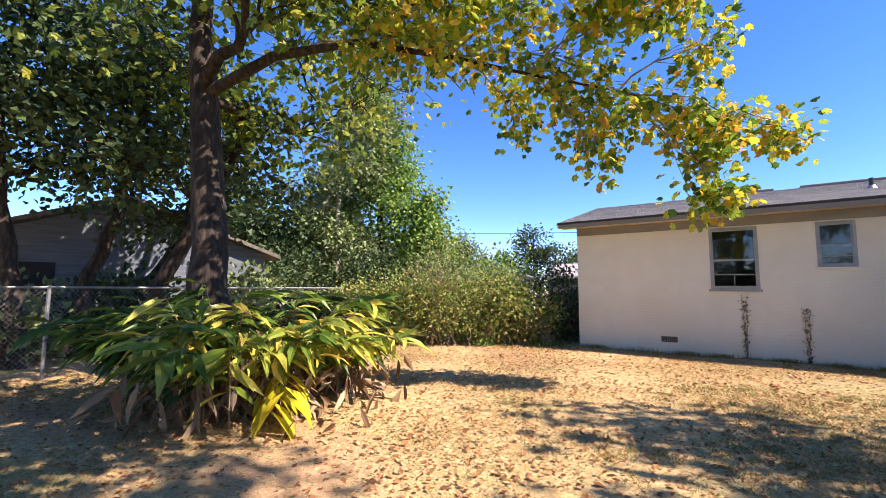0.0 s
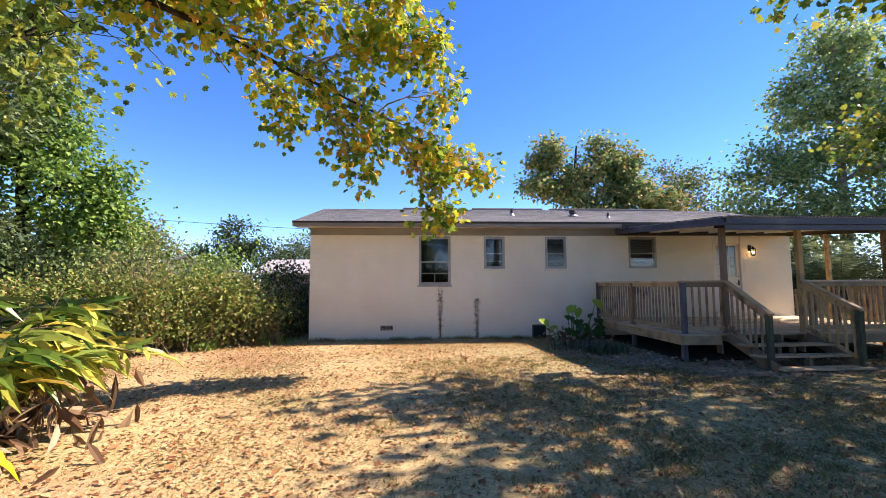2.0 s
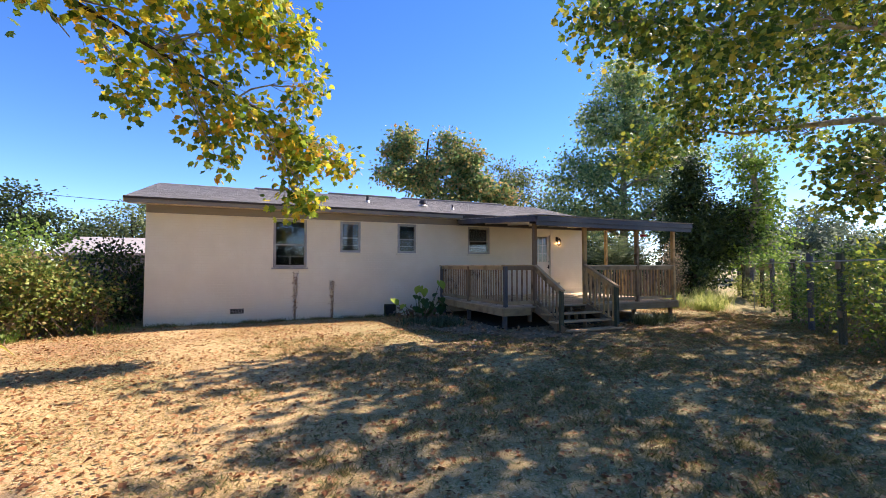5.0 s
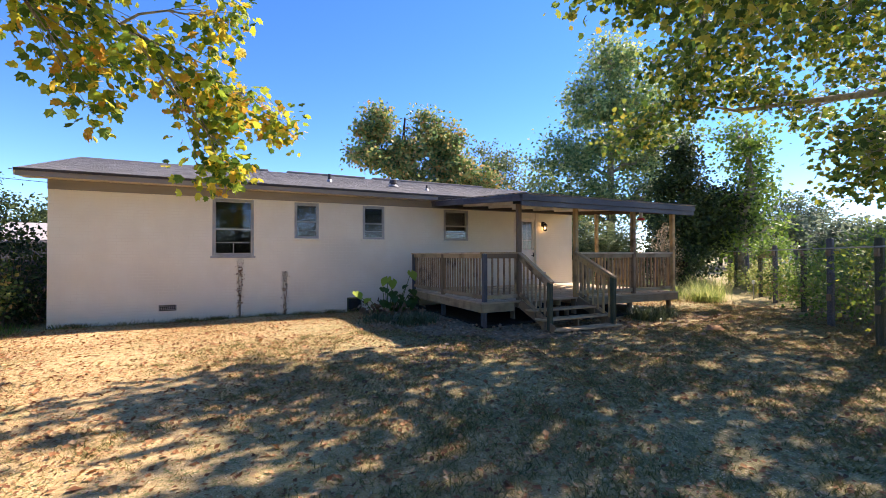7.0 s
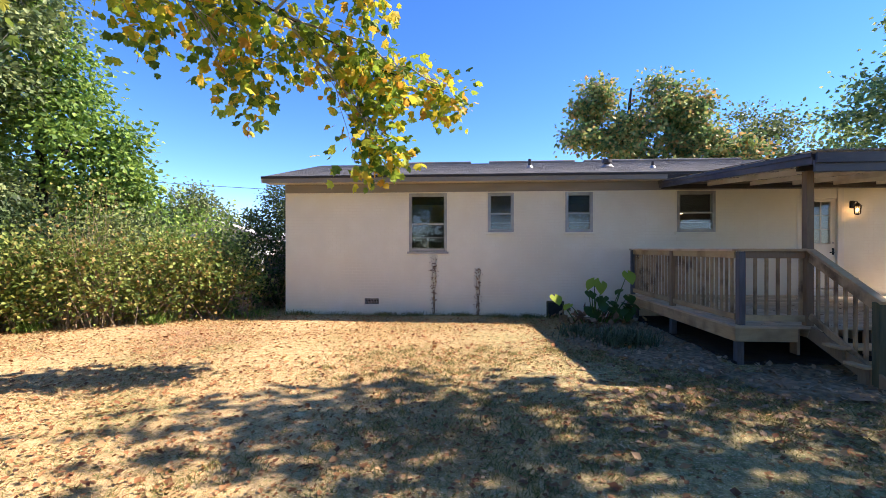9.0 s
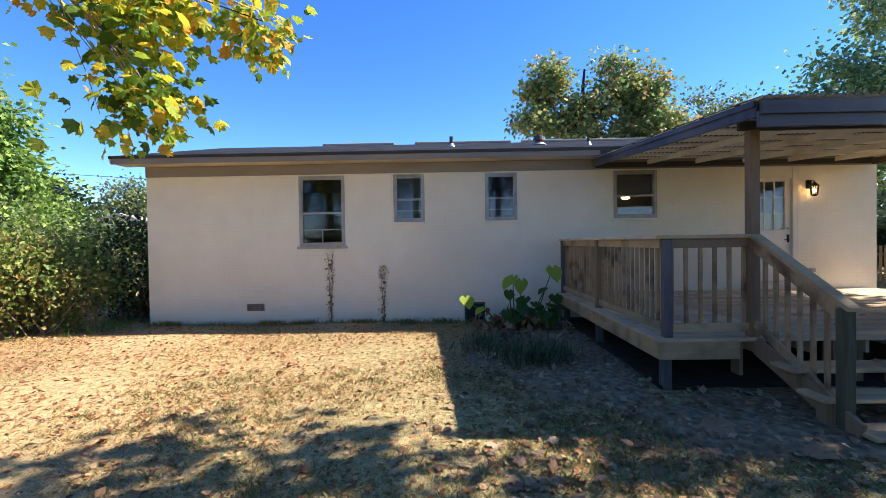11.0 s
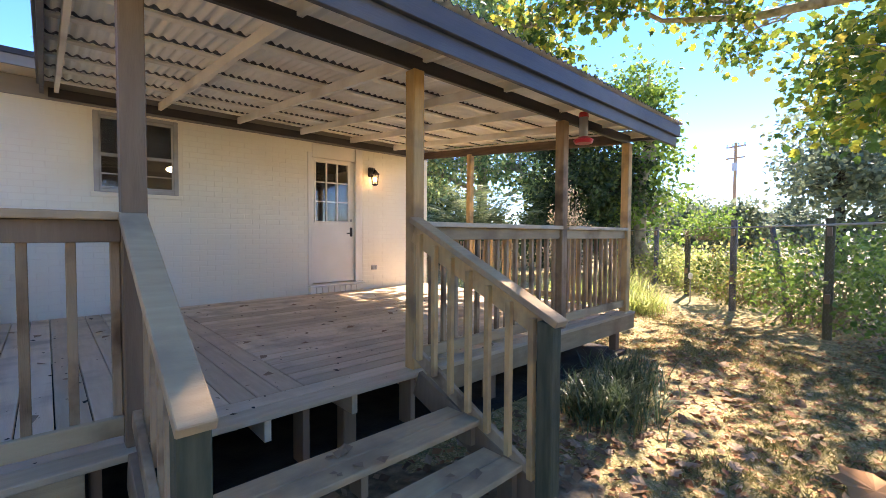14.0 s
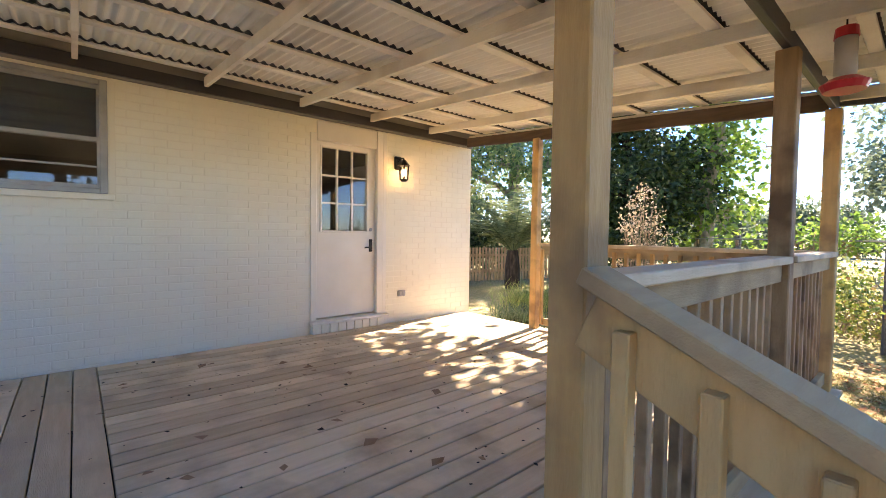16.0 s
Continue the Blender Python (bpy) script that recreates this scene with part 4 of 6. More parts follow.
# x and the upper and lower ends of each handrail
for x, a, b in ((5.69, (7.66, 1.525), (6.565, 0.915)), (7.35, (7.66, 1.555), (6.455, 0.985))):
    a, b = Vector((x, *a)), Vector((x, *b))
    part("newel_post", box(x - 0.045, x + 0.045, b.y + 0.03, b.y + 0.125, GROUND - 0.1, b.z + 0.005, 0.006), GREENWOOD, stairs, "green treated newel post")
    part("handrail", stick(a, b, 0.105, 0.04), GREYWOOD, stairs, "silvered sloping handrail cap")
    s = 1 if x < 6 else -1
    fresh = NEWWOOD if x > 6 else WOOD
    part("upper_board", stick(a + Vector((0, 0, -0.095)), b + Vector((0, 0.13, -0.022)), 0.036, 0.14), fresh, stairs)
    part("lower_board", stick(Vector((x, 7.66, 0.60)), Vector((x, b.y + 0.13, 0.085)), 0.036, 0.09), WOOD, stairs)
    for i in range(7):
        p = a.lerp(b, (i + 0.6) / 7.6)
        part("baluster", stick((x + s * 0.037, p.y, p.z - 0.06), (x + s * 0.037, p.y, p.z - 0.95), 0.036, 0.036, 0.003, up=(0, 1, 0)), fresh, stairs)


def feeder():
    x, y, z = 9.43, 7.5, 2.40
    f = thing("hummingbird_feeder", (x, y, z), "red and clear hanging bird feeder under the porch roof", "bird feeder")
    red = material("red_plastic", [(0.45, 0.02, 0.03), (0.6, 0.04, 0.05)], 8, 0.3, 0)
    for nm, r1, r2, h, zz in (("tray", 0.085, 0.10, 0.035, 0.0), ("tray_rim", 0.10, 0.06, 0.03, 0.03), ("lid", 0.05, 0.045, 0.05, 0.27)):
        bm = bmesh.new()
        bmesh.ops.create_cone(bm, cap_ends=True, segments=18, radius1=r1, radius2=r2, depth=h, matrix=pose(x, y, z + zz))
        part(nm, bm, red, f)
    bm = bmesh.new()
    bmesh.ops.create_cone(bm, cap_ends=True, segments=18, radius1=0.045, radius2=0.045, depth=0.2, matrix=pose(x, y, z + 0.145))
    part("bottle", bm, material("cloudy_clear_plastic", [(0.66, 0.6, 0.58), (0.78, 0.73, 0.71)], 6, 0.25, 0, translucent=0.5), f, "cloudy clear bottle", smooth=True)
    part("hanger", tubes("hanger", [[(x, y, z + 0.29, 0.004), (x, y, z + 0.40, 0.004)]], BLACKMETAL), None, f)


feeder()

# ---- trees ----
HANG = [  # masses of the low hanging branch
    ((-3.0, 4.9, 4.95), (0.7, 0.6, 0.45), 10), ((-2.9, 6.2, 4.35), (0.45, 0.5, 0.45), 8), ((-1.9, 5.9, 4.75), (0.7, 0.6, 0.6), 14), ((-1.2, 5.6, 5.1), (0.7, 0.6, 0.5), 12),
    ((-1.75, 6.0, 3.6), (0.35, 0.35, 0.75), 10), ((-1.0, 6.8, 4.15), (0.6, 0.6, 0.6), 14), ((-0.45, 6.95, 3.3), (0.38, 0.35, 0.75), 12), ((-0.3, 7.0, 2.85), (0.25, 0.25, 0.35), 5),
    ((-1.6, 5.3, 5.6), (0.8, 0.6, 0.45), 14), ((-0.6, 6.0, 5.45), (0.6, 0.5, 0.4), 9), ((-2.5, 4.8, 5.65), (0.8, 0.6, 0.45), 14), ((-3.5, 4.4, 5.6), (0.8, 0.6, 0.5), 14), ((-0.2, 6.4, 4.75), (0.4, 0.4, 0.3), 6), ((0.1, 7.3, 3.95), (0.55, 0.4, 0.28), 9), ((0.55, 7.5, 3.8), (0.25, 0.25, 0.2), 5), ((-4.3, 4.4, 5.2), (0.8, 0.6, 0.5), 10)]
CROWN_A = [((-9.5, 3.5, 6.2), (1.8, 1.8, 1.3), 26), ((-7.5, 5.0, 6.8), (1.8, 1.8, 1.3), 30), ((-5.6, 4.2, 6.6), (1.6, 1.4, 1.0), 26), ((-7.0, 2.2, 7.2), (1.8, 1.6, 1.4), 26),
           ((-6.2, 6.5, 6.0), (1.5, 1.3, 1.0), 22), ((-8.2, 6.2, 5.2), (1.5, 1.4, 1.0), 20), ((-3.9, 5.2, 6.3), (1.3, 1.2, 0.8), 20), ((-8.0, 3.6, 9.0), (2.2, 2.2, 1.5), 30), ((-5.0, 3.0, 5.9), (1.3, 1.0, 0.7), 18), ((-1.0, 2.2, 6.4), (1.2, 0.9, 0.6), 20), ((0.3, 1.2, 6.6), (1.1, 0.9, 0.6), 18), ((1.1, 2.3, 6.9), (1.0, 0.8, 0.5), 14), ((-1.6, 3.1, 6.5), (1.4, 1.1, 0.6), 26), ((0.4, 2.4, 6.6), (1.1, 0.9, 0.6), 20), ((-3.0, 2.4, 6.6), (1.2, 1.0, 0.6), 18), ((-9.2, 5.2, 5.0), (1.6, 1.5, 0.9), 20), ((-4.6, 4.9, 5.9), (1.2, 1.0, 0.5), 14)]
BOUGH = [(-7.75, 3.4, 4.9, 0.11), (-6.2, 3.75, 5.3, 0.085), (-4.8, 4.25, 5.3, 0.055), (-3.4, 4.75, 4.85, 0.036), (-2.5, 5.5, 4.65, 0.024), (-1.4, 6.3, 4.4, 0.016), (-0.3, 7.1, 4.0, 0.010), (0.6, 7.5, 3.8, 0.005)]
TRUNK_A = [(-7.02, 3.4, GROUND - 0.1, 0.42), (-7.05, 3.4, 0.4, 0.33), (-7.22, 3.4, 1.6, 0.29), (-7.48, 3.4, 3.2, 0.26), (-7.85, 3.4, 5.2, 0.23), (-8.2, 3.5, 9.2, 0.08)]


def hanging_branch_tree():
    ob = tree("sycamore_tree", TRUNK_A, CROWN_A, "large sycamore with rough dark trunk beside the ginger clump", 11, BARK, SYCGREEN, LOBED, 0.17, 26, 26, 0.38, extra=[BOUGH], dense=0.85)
    rng = np.random.default_rng(12)
    b = np.array(BOUGH)
    limbs, pl, wy = [], [], []
    for c, r, k in HANG:
        c, r = np.array(c), np.array(r)
        i = int(np.argmin(np.linalg.norm(b[:, :3] - c, axis=1)))
        s = b[max(1, i - 1)]
        m = arc(s[:3], c, 0.15, 0.018, 0.008, 6, 0.03, rng)
        limbs.append(m)
        for q in c + in_ball(rng, k, 0.25) * r:
            limbs.append(arc(m[rng.integers(2, 6), :3], q, 0.05, 0.006, 0.003, 5, 0.02, rng))
            n = int(rng.integers(26, 44))
            off = rng.normal(0, 0.15, (n, 3))
            pl.append(q + off)
            w = off + rng.normal(0, 0.12, (n, 3))
            w[:, 2] -= 0.16
            wy.append(w)
    limbs.append(np.array([(-3.6, 4.65, 4.78, 0.02), (-3.35, 4.75, 4.5, 0.012), (-3.2, 4.8, 4.3, 0.006)]))
    tagged(part("hanging_branchwork", tubes("hanging_branchwork", limbs, PALEBARK, 5), None, ob, smooth=True), kind="stuff")
    pl, wy = np.concatenate(pl), np.concatenate(wy)
    part("hanging_leaves", leaves("hanging_leaves", LOBED, pl, wy, 0.12 * rng.uniform(0.6, 1.3, len(pl)), SYC, rng, 0.8), None, ob, "yellow and green autumn leaves")


hanging_branch_tree()

# the tree over the lawn, its trunk beyond the fence
tree("sycamore_tree", [(17.5, 3.6, GROUND - 0.1, 0.4), (17.4, 3.7, 2.5, 0.32), (17.0, 3.8, 5.5, 0.26), (16.6, 4.0, 8.5, 0.2), (16.4, 4.0, 12.5, 0.08)],
     [((9.8, 5.2, 7.6), (2.0, 1.6, 1.1), 26), ((7.4, 6.6, 8.0), (1.3, 1.0, 0.7), 11), ((9.3, 7.2, 8.2), (1.3, 0.8, 0.6), 12), ((7.9, 7.35, 8.1), (1.1, 0.7, 0.6), 9), ((8.6, 6.3, 8.2), (1.3, 1.0, 0.8), 10), ((8.3, 5.1, 8.3), (1.4, 1.2, 0.8), 9), ((14.6, 10.9, 6.9), (1.3, 1.1, 0.8), 16), ((14.0, 11.7, 6.1), (1.2, 1.0, 0.6), 13), ((17.2, 6.4, 8.6), (1.8, 1.5, 1.0), 24), ((19.3, 6.4, 8.2), (1.7, 1.4, 0.9), 20), ((17.0, 4.4, 8.8), (1.6, 1.4, 0.9), 20), ((16.8, 5.6, 4.5), (1.2, 1.2, 1.4), 26), ((11.5, 7.0, 8.2), (2.0, 1.6, 1.0), 12), ((13.5, 5.0, 8.6), (2.2, 2.0, 1.4), 32), ((14.5, 7.8, 8.6), (2.0, 1.7, 1.2), 30),
      ((12.0, 3.2, 9.2), (2.4, 2.0, 1.5), 36), ((16.5, 6.5, 10.5), (2.4, 2.2, 1.6), 34), ((13.0, 5.5, 11.2), (2.8, 2.4, 1.5), 40), ((10.2, 3.0, 10.6), (2.4, 2.0, 1.4), 34),
      ((13.2, 8.8, 8.0), (1.5, 1.2, 1.0), 24), ((15.2, 9.8, 7.5), (1.3, 1.1, 0.8), 22), ((17.5, 8.9, 7.7), (1.6, 1.1, 0.7), 20), ((19.5, 8.2, 7.0), (1.6, 1.2, 0.8), 18), ((18.5, 5.2, 5.2), (1.5, 1.6, 1.8), 34), ((22.5, 6.3, 5.9), (1.6, 1.4, 1.6), 24), ((9.0, 1.2, 9.0), (2.2, 2.0, 1.4), 30), ((6.5, 1.0, 10.6), (1.8, 1.6, 1.0), 24), ((7.6, 3.6, 11.6), (1.8, 1.6, 1.0), 22), ((11.5, 0.8, 8.2), (2.2, 2.0, 1.4), 28)],
     "tall sycamore overhanging the lawn, yellowing leaves", 21, PALEBARK, SYCMIX, LOBED, 0.19, 30, 34, 0.36, dense=0.85, limb=0.4,
     extra=[[(17.0, 3.8, 5.5, 0.16), (18.2, 5.8, 6.6, 0.13), (19.1, 8.1, 7.2, 0.10), (17.4, 9.7, 7.1, 0.06), (15.8, 10.2, 7.3, 0.03), (14.8, 10.0, 7.6, 0.015)]])

tree("live_oak_tree", [(-17.4, 18.2, GROUND - 0.1, 0.3), (-17.4, 18.2, 3, 0.24), (-17.6, 18.4, 7, 0.18), (-17.7, 18.2, 12.5, 0.06)],
     [((-15.6, 18.4, 6.0), (2.0, 1.8, 1.9), 40), ((-14.9, 19.2, 3.9), (1.6, 1.6, 1.6), 30), ((-16.9, 18.2, 8.6), (2.0, 1.8, 1.8), 40), ((-17.7, 17.7, 11.2), (1.7, 1.6, 1.8), 34), ((-19.6, 17.7, 8), (2.4, 2, 2.4), 40), ((-19.9, 16.7, 4.8), (2.2, 2, 1.8), 36)],
     "tall bright green tree beyond the shrubs", 31, BARK, BRIGHT, KITE, 0.22, 36, 40, 0.45)
tree("olive_tree", [(-18, 15.5, GROUND - 0.1, 0.22), (-18, 15.5, 3.5, 0.18), (-18, 15.4, 8, 0.1), (-18, 15.3, 12, 0.04)],
     [((-17.0, 15.8, 8.6), (2.2, 2, 2.3), 36), ((-18.5, 14.5, 6.2), (2.3, 2, 1.9), 34), ((-16.4, 16.6, 11.3), (1.7, 1.6, 1.8), 26), ((-17.5, 15.5, 3.5), (2.0, 1.8, 1.4), 26)],
     "dark olive tree with a thin pale trunk", 32, PALEBARK, OLIVE, KITE, 0.2, 34, 34, 0.45)
for k, (x, y, lean, h) in enumerate(((-11.6, 2.0, -0.8, 5.5), (-12.6, 3.0, 1.2, 6.2), (-13.8, 4.6, 1.9, 6.5), (-12.4, 0.6, -1.2, 6.0), (-10.8, 3.6, 2.0, 4.6))):
    tree("crooked_oak_tree", [(x, y, GROUND - 0.1, 0.2), (x + 0.1 * lean, y + 0.2 * lean, 1.5, 0.16), (x + 0.45 * lean, y + 0.5 * lean, 3.4, 0.13), (x + 0.7 * lean, y + 0.9 * lean, h + 1, 0.05)],
         [((x + 0.5 * lean, y + 0.7 * lean, h), (1.7, 1.7, 1.4), 24), ((x - 1.0, y + 1.0, h - 1.2), (1.3, 1.3, 0.9), 14), ((x + 0.8, y - 0.9, h - 0.4), (1.4, 1.3, 1.0), 16), ((x, y + 0.3, h + 1.9), (1.7, 1.7, 1.1), 20)],
         "dark crooked oak beyond the wire fence", 40 + k, BARK, DARKLEAF, KITE, 0.17, 20, 30, 0.36, group="oaks beyond the fence", dense=1.7)
tree("maple_tree", [(9.2, 24.5, GROUND - 0.1, 0.25), (9.2, 24.5, 4, 0.2), (9.2, 24.5, 7, 0.14), (9.3, 24.5, 10, 0.05)],
     [((7.4, 24.4, 9.2), (1.0, 0.9, 1.3), 26), ((6.7, 24.2, 7.3), (1.3, 0.9, 0.6), 16), ((8.9, 24.4, 7.2), (1.1, 1.1, 1.5), 22), ((10.8, 24.6, 9.2), (1.1, 1.0, 1.4), 26), ((12.6, 24.6, 9.0), (0.8, 0.8, 1.4), 18), ((12.4, 24.4, 6.8), (1.6, 1.2, 1.3), 26), ((14.8, 24.4, 6.3), (1.3, 1.1, 1.1), 18), ((10.4, 24.4, 6.0), (1.8, 1.2, 1.3), 24), ((9.6, 24.5, 8.1), (1.0, 0.9, 1.0), 18), ((11.8, 24.5, 8.0), (1.1, 0.9, 1.0), 18)],
     "maple with reddening top behind the house", 51, BARK, AUTUMN, KITE, 0.22, 30, 40, 0.32)
tree("grey_tree", [(19, 29, GROUND - 0.1, 0.2), (19, 29, 4, 0.15), (19, 29, 8.5, 0.05)],
     [((17.6, 29, 8.4), (2.0, 1.6, 1.7), 30), ((19.6, 29, 8.8), (2.0, 1.8, 1.7), 30), ((20.5, 29, 6.5), (2.0, 1.8, 2.0), 26)], "thin grey-leaved tree far behind the house", 52, BARK, OLIVE, KITE, 0.2, 26, 22, 0.5)
tree("poplar_tree", [(22.5, 20.5, GROUND - 0.1, 0.35), (22.5, 20.5, 5, 0.26), (22.5, 20.5, 10, 0.16), (22.5, 20.5, 16.5, 0.04)],
     [((22.5, 20.5, 14.2), (1.5, 1.5, 1.9), 34), ((21.2, 20.8, 11.6), (1.9, 1.8, 1.8), 40), ((24, 19.6, 11.4), (2.0, 1.8, 1.9), 40), ((19.4, 21.8, 7.6), (2.2, 2, 1.7), 36), ((18.6, 22.2, 5.0), (2.0, 1.8, 1.5), 26), ((23.2, 20, 8.6), (2.4, 2.2, 2.0), 44), ((25.2, 18.6, 8.2), (2.0, 2, 1.8), 34), ((21.5, 20.8, 5.2), (2.4, 2, 1.7), 36), ((24.5, 18.8, 5.0), (2.2, 2, 1.7), 34)],
     "tall pale green tree behind the porch", 53, PALEBARK, leafy("pale_green_leaf", [(0.12, 0.21, 0.09), (0.24, 0.36, 0.14), (0.4, 0.5, 0.2), (0.6, 0.58, 0.22)], 0.45), KITE, 0.22, 36, 40, 0.45)
tree("cedar_tree", [(20.5, 14.0, GROUND - 0.1, 0.3), (20.5, 14, 3, 0.2), (20.5, 14, 7.6, 0.04)],
     [((20.5, 14, 6.4), (0.7, 0.7, 1.1), 22), ((20.4, 14.1, 4.8), (1.2, 1.2, 1.2), 34), ((20.3, 13.8, 3.1), (1.7, 1.6, 1.4), 44), ((21.6, 13.0, 3.3), (1.6, 1.4, 1.7), 40), ((20.2, 14.2, 1.4), (1.9, 1.7, 1.3), 44)],
     "dense dark cedar beyond the deck", 54, BARK, DARKLEAF, KITE, 0.16, 36, 46, 0.33)
tree("oak_tree", [(22.5, 12.2, GROUND - 0.1, 0.3), (22.3, 12.2, 3, 0.25), (22.8, 12.0, 5, 0.18), (22.4, 12.0, 7.6, 0.06)],
     [((22.4, 12.6, 7.2), (1.5, 1.5, 1.0), 22), ((23.2, 12.4, 6.6), (1.2, 1.2, 1.0), 24), ((23.5, 12.2, 4.6), (1.2, 1.1, 1.2), 28), ((22.6, 12.1, 4.4), (1.7, 1.6, 1.4), 22), ((23.0, 11.8, 2.4), (1.8, 1.6, 1.4), 30)],
     "spreading oak with a crooked limb by the fence", 55, PALEBARK, BRIGHT, KITE, 0.2, 30, 38, 0.3, dense=0.85)
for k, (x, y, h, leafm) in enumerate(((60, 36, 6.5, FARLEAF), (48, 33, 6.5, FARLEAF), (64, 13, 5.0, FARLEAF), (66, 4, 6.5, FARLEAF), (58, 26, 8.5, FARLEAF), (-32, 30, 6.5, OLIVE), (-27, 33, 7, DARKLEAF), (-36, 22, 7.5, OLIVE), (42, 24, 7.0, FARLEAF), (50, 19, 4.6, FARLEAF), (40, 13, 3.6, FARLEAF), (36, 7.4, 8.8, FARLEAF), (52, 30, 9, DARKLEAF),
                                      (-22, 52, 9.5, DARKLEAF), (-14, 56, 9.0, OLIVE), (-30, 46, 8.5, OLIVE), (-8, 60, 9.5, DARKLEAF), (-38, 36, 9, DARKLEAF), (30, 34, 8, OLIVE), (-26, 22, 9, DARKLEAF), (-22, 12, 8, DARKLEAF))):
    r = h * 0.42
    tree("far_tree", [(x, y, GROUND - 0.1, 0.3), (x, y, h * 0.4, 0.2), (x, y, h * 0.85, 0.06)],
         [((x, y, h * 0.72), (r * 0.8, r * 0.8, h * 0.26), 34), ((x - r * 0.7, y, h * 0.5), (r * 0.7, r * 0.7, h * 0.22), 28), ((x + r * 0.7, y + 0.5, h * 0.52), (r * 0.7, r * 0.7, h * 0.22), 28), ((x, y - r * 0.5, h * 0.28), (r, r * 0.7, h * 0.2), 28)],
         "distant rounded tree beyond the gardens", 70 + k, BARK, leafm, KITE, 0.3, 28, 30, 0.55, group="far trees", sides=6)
for k, (x, y, h) in enumerate(((-6, -9.5, 11), (0, -11, 12), (6, -10, 12), (12, -9, 11), (-12, -8, 11))):
    tree("yard_tree", [(x, y, GROUND - 0.1, 0.3), (x, y, h * 0.4, 0.22), (x, y, h * 0.85, 0.06)],
         [((x, y, h * 0.75), (2.6, 2.4, 2.4), 30), ((x - 2, y, h * 0.5), (2.2, 2, 2), 24), ((x + 2, y + 0.5, h * 0.52), (2.2, 2, 2), 24), ((x, y, 1.6), (3.2, 1.6, 1.6), 40)],
         "leafy tree mirrored in the windows", 90 + k, BARK, OLIVE, KITE, 0.28, 24, 26, 0.5, group="trees behind the yard")


def shrub(name, at, r, h, label, seed, leaf, stems=22, clumps=60, per=34, size=0.075, spread=0.16, stem_mat=TWIG, flat=0.35):
    """A bush: many stems from the base, fanning out to clumps of small leaves."""
    rng = np.random.default_rng(seed)
    at = np.array((*at, GROUND))
    ob = thing(name, at, label, "shrub")
    paths, pl, wy = [], [], []
    tips = in_ball(rng, clumps, 0.55) * np.array((r, r * 0.8, h * 0.52)) + at + (0, 0, h * 0.52)
    for q in tips:
        foot = at + np.array((*rng.normal(0, r * 0.28, 2), -0.03))
        paths.append(arc(foot, q, flat * 0.3, 0.012, 0.003, 6, 0.03, rng))
        m = int(per * rng.uniform(0.6, 1.4))
        off = rng.normal(0, spread, (m, 3))
        pl.append(q + off)
        w = off + rng.normal(0, 0.15, (m, 3))
        w[:, 2] += 0.03
        wy.append(w)
    tagged(part("branchwork", tubes("branchwork", paths, stem_mat, 4), None, ob), kind="stuff")
    pl, wy = np.concatenate(pl), np.concatenate(wy)
    keep = pl[:, 2] > GROUND + 0.03
    part("foliage", leaves("foliage", KITE, pl[keep], wy[keep], size * rng.uniform(0.6, 1.3, keep.sum()), leaf, rng), None, ob)
    return ob


HEDGELINE = [(-9.6, 8.9, 1.0, 1.6), (-8.8, 9.3, 1.1, 1.85), (-8.0, 9.9, 1.1, 1.7), (-7.1, 10.4, 1.2, 1.75), (-6.2, 10.9, 1.2, 1.8), (-5.4, 11.5, 1.1, 1.75)]
for k, (x, y, r, h) in enumerate(HEDGELINE):
    shrub("hedge_shrub", (x, y), r, h, "yellow-green bushy shrub in the hedge row", 110 + k, HEDGE, clumps=110, per=42, size=0.085, spread=0.17)
shrub("dark_shrub", (-4.75, 12.9), 1.1, 2.2, "dark green shrub beside the house corner", 120, DARKLEAF, clumps=100, per=40, size=0.09)
shrub("crape_myrtle", (-7.3, 10.0), 1.0, 3.0, "sparse upright shrub with thin pale stems", 121, HEDGE, clumps=70, per=22, size=0.07, spread=0.22)
shrub("leafy_shrub", (-6.2, 12.2), 1.2, 2.7, "green feathery shrub behind the hedge", 122, BRIGHT, clumps=60, per=30, size=0.10, spread=0.2)
shrub("pale_shrub", (15.2, 11.1), 0.65, 2.7, "pale dry shrub covered in seed heads", 123, leafy("pale_seed_head", [(0.36, 0.27, 0.16), (0.52, 0.42, 0.27), (0.62, 0.54, 0.36)], 0.2), clumps=90, per=20, size=0.05, spread=0.09)


for k, (x, y, r, h) in enumerate(((-14.5, 14.5, 2.0, 2.9), (-12.5, 16.8, 2.0, 2.7), (-17.5, 12.5, 2.2, 3.2), (-11.0, 19.5, 2.0, 2.4), (-16.5, 9.8, 1.9, 2.8), (-21.0, 15.5, 2.4, 3.6), (13.5, 24.5, 2.0, 2.6), (16.2, 22.8, 2.0, 2.8), (19.2, 21.8, 2.0, 2.8), (22.0, 20.4, 2.0, 3.0), (25.0, 17.5, 2.2, 3.2), (-12.8, 1.6, 1.2, 1.3), (-13.4, 4.4, 1.3, 1.5), (-12.6, 7.0, 1.4, 1.7))):
    shrub("thicket_shrub", (x, y), r, h, "dark green thicket beyond the garden fence", 180 + k, (DARKLEAF, OLIVE)[k % 2], clumps=110, per=44, size=0.17, spread=0.3)
shrub("dry_stalk_clump", (-4.65, 11.45), 0.28, 0.75, "bare dry stalks at the house corner", 190, DRYLEAF, clumps=26, per=5, size=0.06, spread=0.05)


